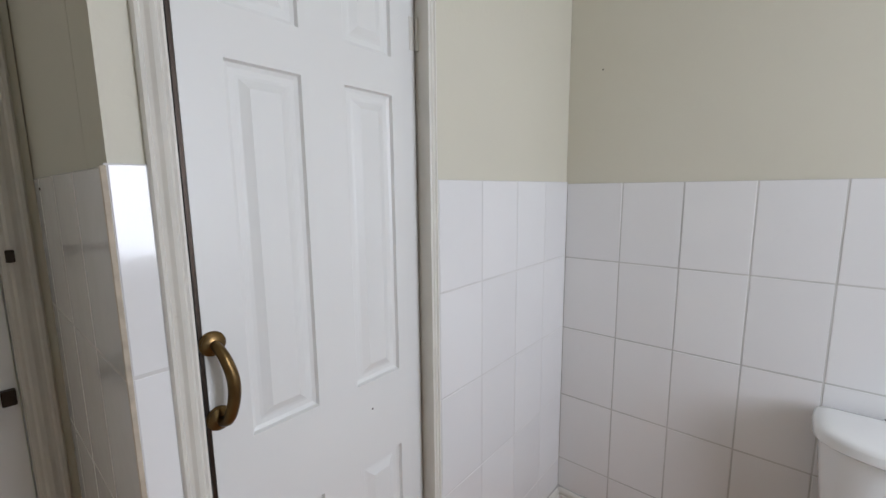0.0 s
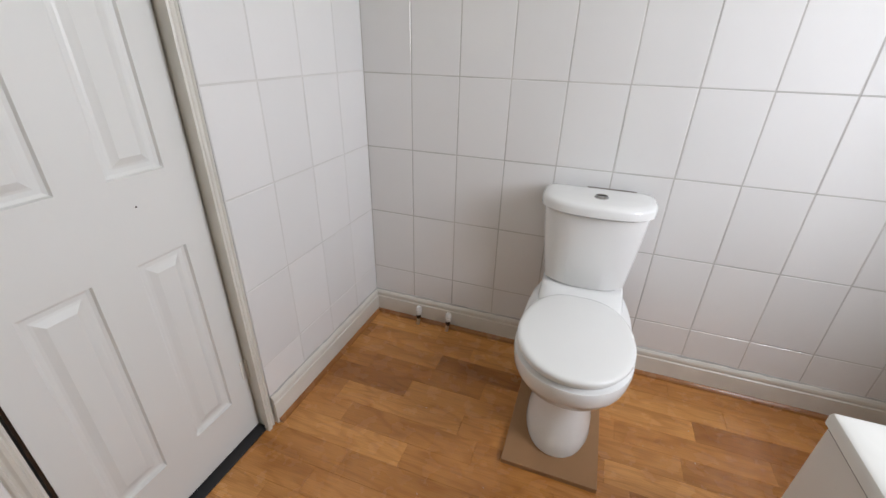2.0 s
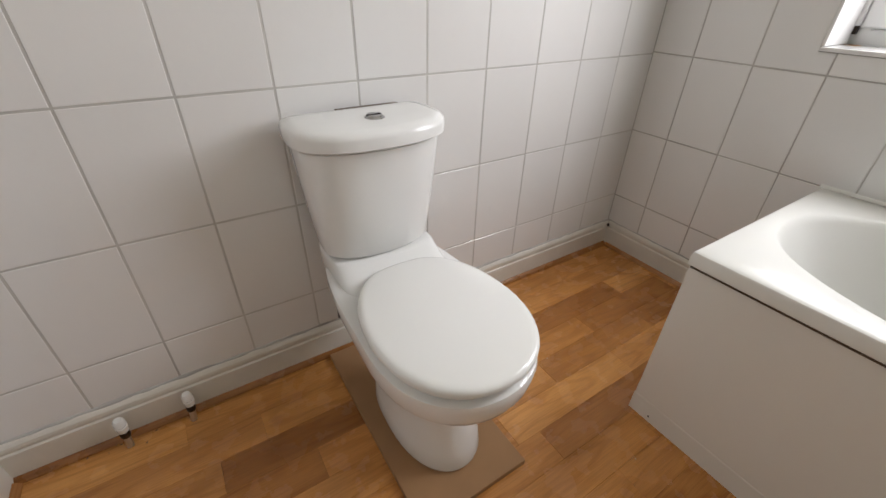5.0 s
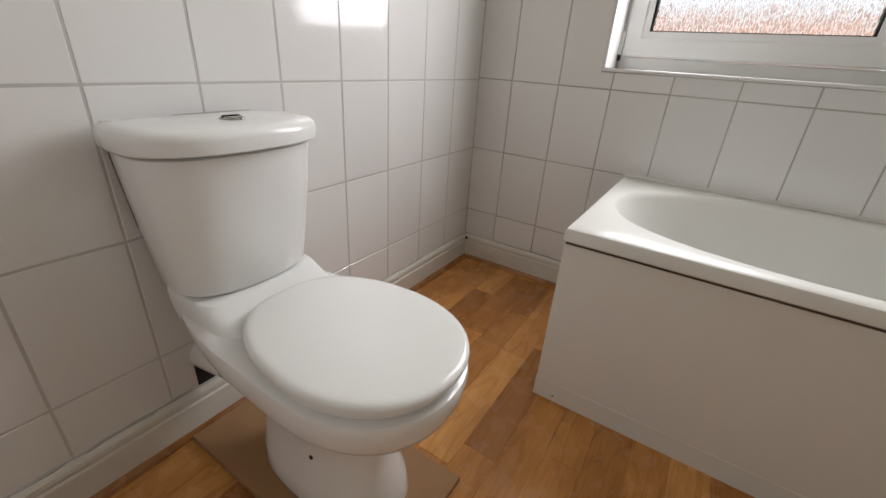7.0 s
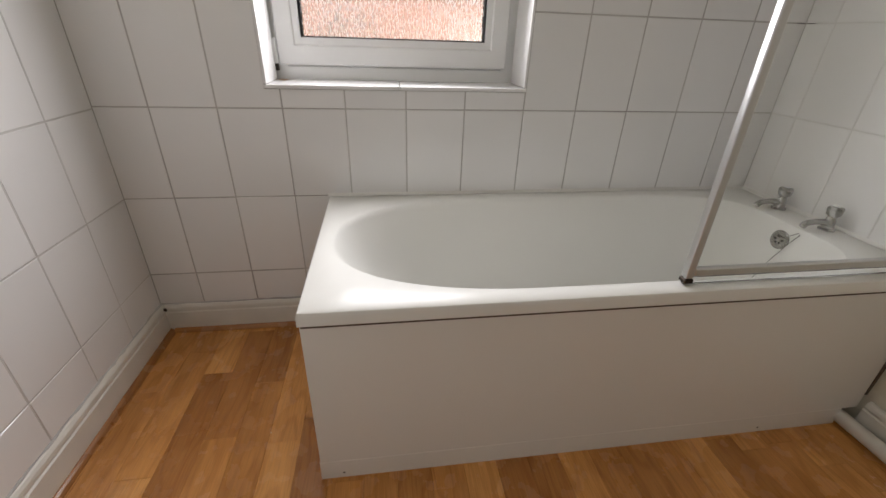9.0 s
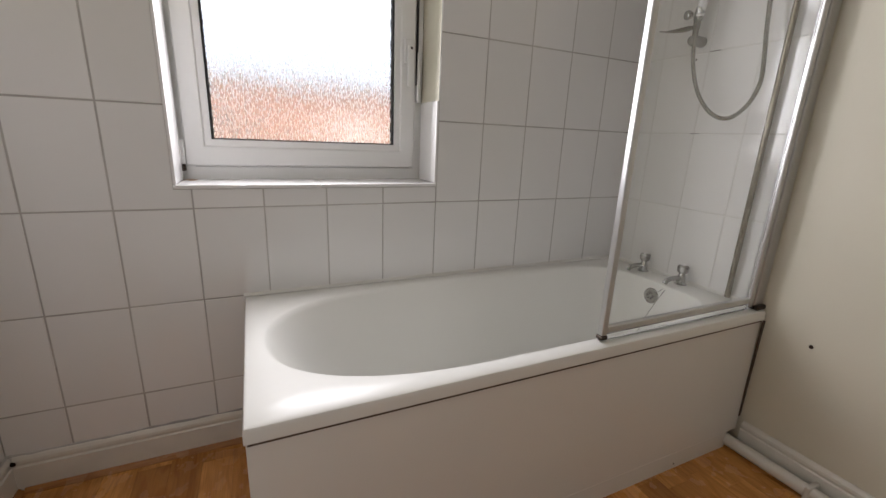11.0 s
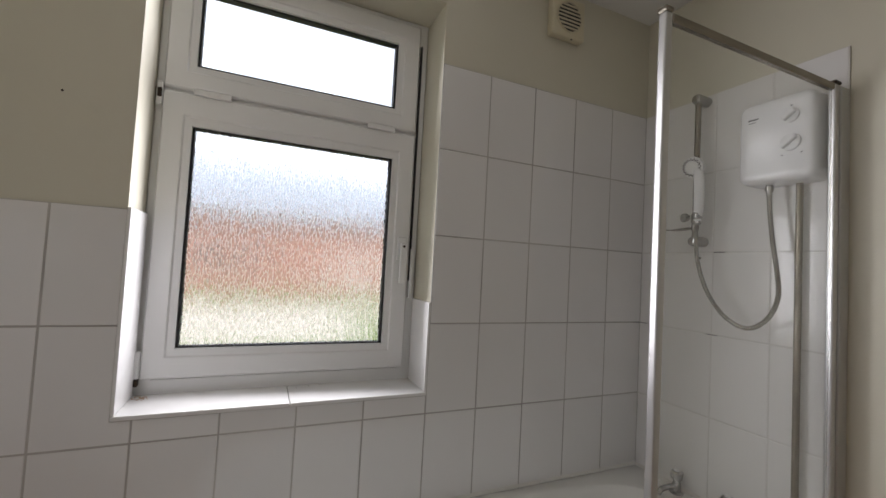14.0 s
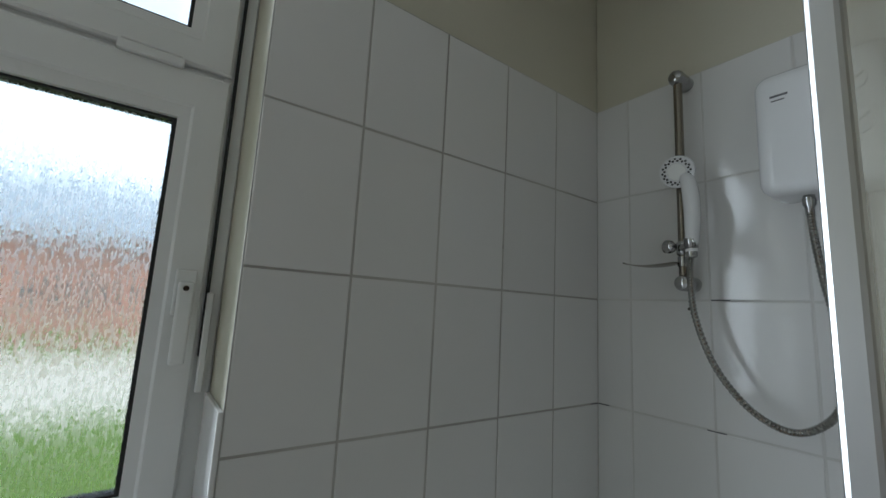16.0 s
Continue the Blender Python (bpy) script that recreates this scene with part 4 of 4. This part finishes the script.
hu = hd.orthogonal().normalized()
hw = hd.cross(hu)
for k in range(32):
    a = 2 * math.pi * k / 32
    r = 0.0270 if k % 2 else 0.0315
    part("nozzle", lathe(hb + hd * 0.0188 + r * (math.cos(a) * hu + math.sin(a) * hw), hd, [(0, 0.0030), (0.0018, 0.0027)], 6), M_BLACK, head)

# ---- fan, pipes and small things ----
fan = thing("extractor_fan", (XE, -0.265, 2.37), "yellowed plastic extractor fan high on the wall", "fan")
FY, FZ, FX = -0.268, 2.372, XE + 0.007
part("housing", box(FX - 0.038, FX - 0.0005, FY - 0.08, FY + 0.08, FZ - 0.08, FZ + 0.08, 0.008, 3), M_FAN, fan)
part("fan_opening", lathe((FX - 0.0382, FY, FZ), (-1, 0, 0), [(0, 0.056), (0.0015, 0.056)], 32), M_BLACK, fan, "dark round opening")
for k in range(7):
    z = FZ - 0.045 + 0.015 * k
    w = math.sqrt(max(0.056 ** 2 - (z - FZ) ** 2, 0.0001))
    part("louvre", box(FX - 0.044, FX - 0.0398, FY - w, FY + w, z - 0.0035, z + 0.0035, 0.001), M_FAN, fan)
part("louvre_ring", lathe((FX - 0.0385, FY, FZ), (-1, 0, 0), [(0, 0.062), (0.005, 0.062), (0.006, 0.059), (0.0005, 0.057)], 32), M_FAN, fan)
part("screw", lathe((FX - 0.030, FY - 0.02, FZ - 0.0805), (0, 0, -1), [(0, 0.004), (0.002, 0.003)], 10), M_IRON, fan)

for x, lean in ((-0.442, -0.003), (-0.287, -0.006)):
    p = thing("pipe_stub", (x, 1.578, 0), "short capped water pipe rising from the floor", "pipe", "capped water pipes")
    part("pipe", tube([(x + lean, 1.572, 0.0), (x + lean * 0.5, 1.576, 0.030), (x, 1.578, 0.064)], 0.0085, 12), M_ALU, p, "dull metal pipe end", True)
    part("collar", lathe((x + lean * 0.3, 1.577, 0.036), (-lean, 0, 1), [(0, 0.0105), (0.005, 0.0120), (0.014, 0.0120), (0.018, 0.0100)], 14), M_IRON, p, smooth=True)
    part("cap", lathe((x, 1.578, 0.058), (-lean, 0, 1), [(0, 0.0125), (0.016, 0.0140), (0.018, 0.0110), (0.023, 0.0145), (0.038, 0.0130), (0.043, 0.0095)], 14), M_SEAT, p, "white plastic push-fit cap", True)

waste = thing("waste_pipe", (0.3, -0.70, 0.03), "white painted pipe along the foot of the wall", "pipe")
part("pipe", tube([(0.86, -0.700, 0.030), (0.4, -0.700, 0.032), (-0.3, -0.700, 0.034), (-0.64, -0.700, 0.035)], 0.022, 18), M_TRIM, waste, smooth=True)
for x in (0.55, -0.2):
    part("pipe_clip", box(x - 0.008, x + 0.008, -0.738, -0.676, 0.0, 0.058, 0.003), M_TRIM, waste)


def wall_plug(x, y, z, axis, r=0.004, material=None):
    return tagged(part("wall_plug", lathe((x, y, z), axis, [(0, r), (0.0015, r * 0.9), (0.001, r * 0.4)], 10), material or M_IRON), "small leftover screw plug in the wall", "screw plug", "leftover wall plugs")


wall_plug(0.675, YS - 0.0068, 0.486, (0, 1, 0), 0.007)
wall_plug(XE + 0.0068, 1.44, 1.585, (-1, 0, 0), 0.006, M_MARK)
wall_plug(XE + 0.0068, 1.262, 1.745, (-1, 0, 0), 0.003)
wall_plug(1.275, YS + 0.0005, 1.445, (0, 1, 0), 0.004)
wall_plug(-0.58, YN + 0.0068, 1.86, (0, -1, 0), 0.003)
wall_plug(-1.30, YA - 0.0005, 1.44, (0, -1, 0), 0.004)
tagged(part("corner_clip", lathe((XE - 0.014, YN - 0.016, 0.105), (-1, -1, 0.2), [(0, 0.007), (0.012, 0.005)], 10), M_IRON), "small dark pipe end in the skirting corner", "pipe end")
# worn bare edge at the outer corner of the entrance recess
part("corner_bead", box(XW - 0.003, XW + 0.002, YA - 0.003, YA + 0.004, 0.0, TOP, 0.001), M_MARK, wall_west, "worn tile edging")

# dark cracks in the grout of the bath corner
for x0, x1, z in ((1.500, 1.533, 1.1635), (1.205, 1.245, 1.162), (1.185, 1.225, 1.467)):
    part("grout_crack", box(x0, x1, YS - 0.0015, YS + 0.0004, z - 0.0013, z + 0.0013), M_INK, wall_south, "short dark crack in the grout")
part("grout_crack", box(XE - 0.0004, XE + 0.0015, YS + 0.002, YS + 0.035, 1.1622, 1.1648), M_INK, wall_east, "short dark crack in the grout")


def crumbs(name, n, spread, centre, size, material, label):
    bm = bmesh.new()
    for _ in range(n):
        x, y = centre[0] + random.gauss(0, spread[0]), centre[1] + random.gauss(0, spread[1])
        r = size * random.uniform(0.4, 1.0)
        bmesh.ops.create_icosphere(bm, subdivisions=1, radius=r, matrix=Matrix.LocRotScale((x, y, centre[2] + r * 0.3), Euler((0, 0, random.uniform(0, 6))), (1.4, 0.8, 0.5)))
    return tagged(part(name, bm, material), label, "debris", kind="stuff")


crumbs("sill_dirt", 40, (0.012, 0.010), (1.675, 1.078, WIN[2] + 0.001), 0.0026, M_MDF, "brown dirt in the corner of the sill")
crumbs("sill_dirt", 5, (0.008, 0.10), (1.69, 0.55, WIN[2] + 0.001), 0.002, M_SHADOWGAP, "small dark specks on the sill")
crumbs("floor_crumbs", 14, (0.35, 0.25), (0.2, 0.95, 0.0), 0.0022, M_SEAT, "tiny pale crumbs on the floor")
crumbs("floor_crumbs", 6, (0.05, 0.02), (-0.52, 1.585, 0.0), 0.003, M_SHADOWGAP, "dark grit at the foot of the skirting")

# ---- outside ----
ground = setting("ground", box(-420, 420, -420, 420, -0.6, -0.25), M_GRASS, "rough green lawn", "ground")
setting("pavement", box(8.2, 12.4, -1.6, 60, -0.249, -0.235), M_PAVE, "pale concrete parking strip", "pavement")
setting("road", box(12.6, 15.6, -120, 120, -0.2495, -0.24), M_PAVE, "pale service road", "road")


def house(y0, y1, x0=20.0):
    h = thing("house", (x0, (y0 + y1) / 2, -0.25), "red brick bungalow with a grey slate roof", "house", "row of bungalows")
    wall = part("wall", box(x0, x0 + 8, y0, y1, -0.25, 3.25), M_BRICK, h)
    prof = [(x0 - 0.4, 3.1), (x0 - 0.4, 3.3), (x0 + 4, 6.4), (x0 + 8.4, 3.3), (x0 + 8.4, 3.1)]
    roof = part("roof", loft([[(x, y, z) for x, z in prof] for y in (y0 - 0.3, y1 + 0.3)]), M_SLATE, h)
    part("chimney", box(x0 + 3.6, x0 + 4.4, y0 + 1.0, y0 + 1.8, 5.9, 7.3, 0.03), M_BRICK, roof)
    part("gutter", box(x0 - 0.5, x0 - 0.401, y0 - 0.3, y1 + 0.3, 3.15, 3.26, 0.02), M_UPVC, h)
    n = 5
    for k in range(n):
        c = y0 + (y1 - y0) * (k + 0.5) / n
        if k % 3 == 1:
            d = part("door", box(x0 - 0.04, x0 - 0.001, c - 0.45, c + 0.45, -0.2, 1.85, 0.01), M_UPVC, h)
        else:
            w = part("window", box(x0 - 0.05, x0 - 0.001, c - 0.8, c + 0.8, 0.75, 1.95, 0.01), M_UPVC, h)
            for s in (-0.4, 0.4):
                part("pane", box(x0 - 0.056, x0 - 0.051, c + s - 0.34, c + s + 0.34, 0.82, 1.88), M_DARKPANE, w)
    return h


for y0, y1 in ((-40, -14), (-12.5, 17), (18.5, 44)):
    house(y0, y1)

# ---- floor strips, one by one ----
STRIP = {}
WIDE, LONG = 0.0947, 0.503
JOINTS = {16: 0.12, 17: 0.30, 18: 0.525, 19: 0.447, 20: 0.694, 21: 0.480, 22: 0.254, 23: 0.373, 24: 0.187}
TONES = {(18, 0.525): 2, (18, -0.481): 1, (18, 0.022): 1, (19, -0.056): 1, (19, 0.447): 0, (19, -0.559): 0, (22, -0.249): 2, (22, 0.757): 2, (22, -0.752): 0, (21, -0.023): 1, (20, 0.191): 0}
for row in range(27):
    y = 0.925 + WIDE * (row - 18)
    if y + WIDE < YS - 0.01 or y > YN - 0.002:
        continue
    low = -1.47 if y < 0.2 else -0.76
    x = JOINTS.get(row, random.uniform(0, LONG)) - LONG * 5
    while x < XE:
        a, b = max(x, low), min(x + LONG, XE + 0.004)
        if b - a > 0.02:
            tone = TONES.get((row, round(x, 3)), random.choice((0, 0, 0, 1, 1, 1, 1, 2)))
            key = (round(b - a, 3), tone)
            if key not in STRIP:
                STRIP[key] = mesh_of("strip", loft([[Vector((u, v, w)) for u, v in offset_poly([(0, 0), (b - a, 0), (b - a, WIDE), (0, WIDE)], d)] for d, w in ((0.0002, -0.004), (0.0002, -0.0004), (0.0005, 0.0))], cap_low=False), M_WOODS[tone])
            ob = new("strip", STRIP[key])
            ob.parent = floor
            ob.matrix_basis = Matrix.Translation((a, y, 0))
        x += LONG

# ---- wall tiles, one by one ----
LOW = [0.115] + ROWS_Z[:6]
LOW_HIGH = [0.115] + ROWS_Z
cols_n = [XW - 0.001] + [-0.487, -0.289, -0.091, 0.108, 0.311, 0.514, 0.718, 0.923, 1.127, 1.331] + [XE + 0.001]
tiling(wall_north, cols_n, [0.115] + NORTH_Z, rotated((1, 0, 0), (0, -1, 0), (0, YN, 0)))
flip = rotated((0, -1, 0), (-1, 0, 0), (XE, 0, 0))
cols_w = sorted([-(0.054 + 0.2016 * k) for k in range(2, 8)])
tiling(wall_east, [-(YN + 0.001)] + cols_w + [-0.245], LOW, flip, hole=(-WIN[1], -WIN[0], WIN[2] - 0.012, WIN[3]))
tiling(wall_east, [-0.245, -0.052, 0.147, 0.347, 0.547, -YS + 0.001], LOW_HIGH, flip)
tiling(wall_south, [-(XE + 0.001), -1.430, -1.227, -1.037, -0.843], LOW_HIGH, rotated((-1, 0, 0), (0, 1, 0), (0, YS, 0)))
side = rotated((0, 1, 0), (1, 0, 0), (XW, 0, 0))
tiling(wall_west, [0.834, 1.030, 1.232, 1.434, YN + 0.001], [0.115] + WEST_Z, side)
tiling(wall_west, [YA + 0.003, 0.2165], [0.002, 0.288, 0.582, 0.876, 1.170, 1.470], side)
tiling(wall_lobby, [0.709, 0.909, 1.111, 1.313, 1.385], [0.002] + ROWS_Z[:6], rotated((-1, 0, 0), (0, -1, 0), (0, YA, 0)))
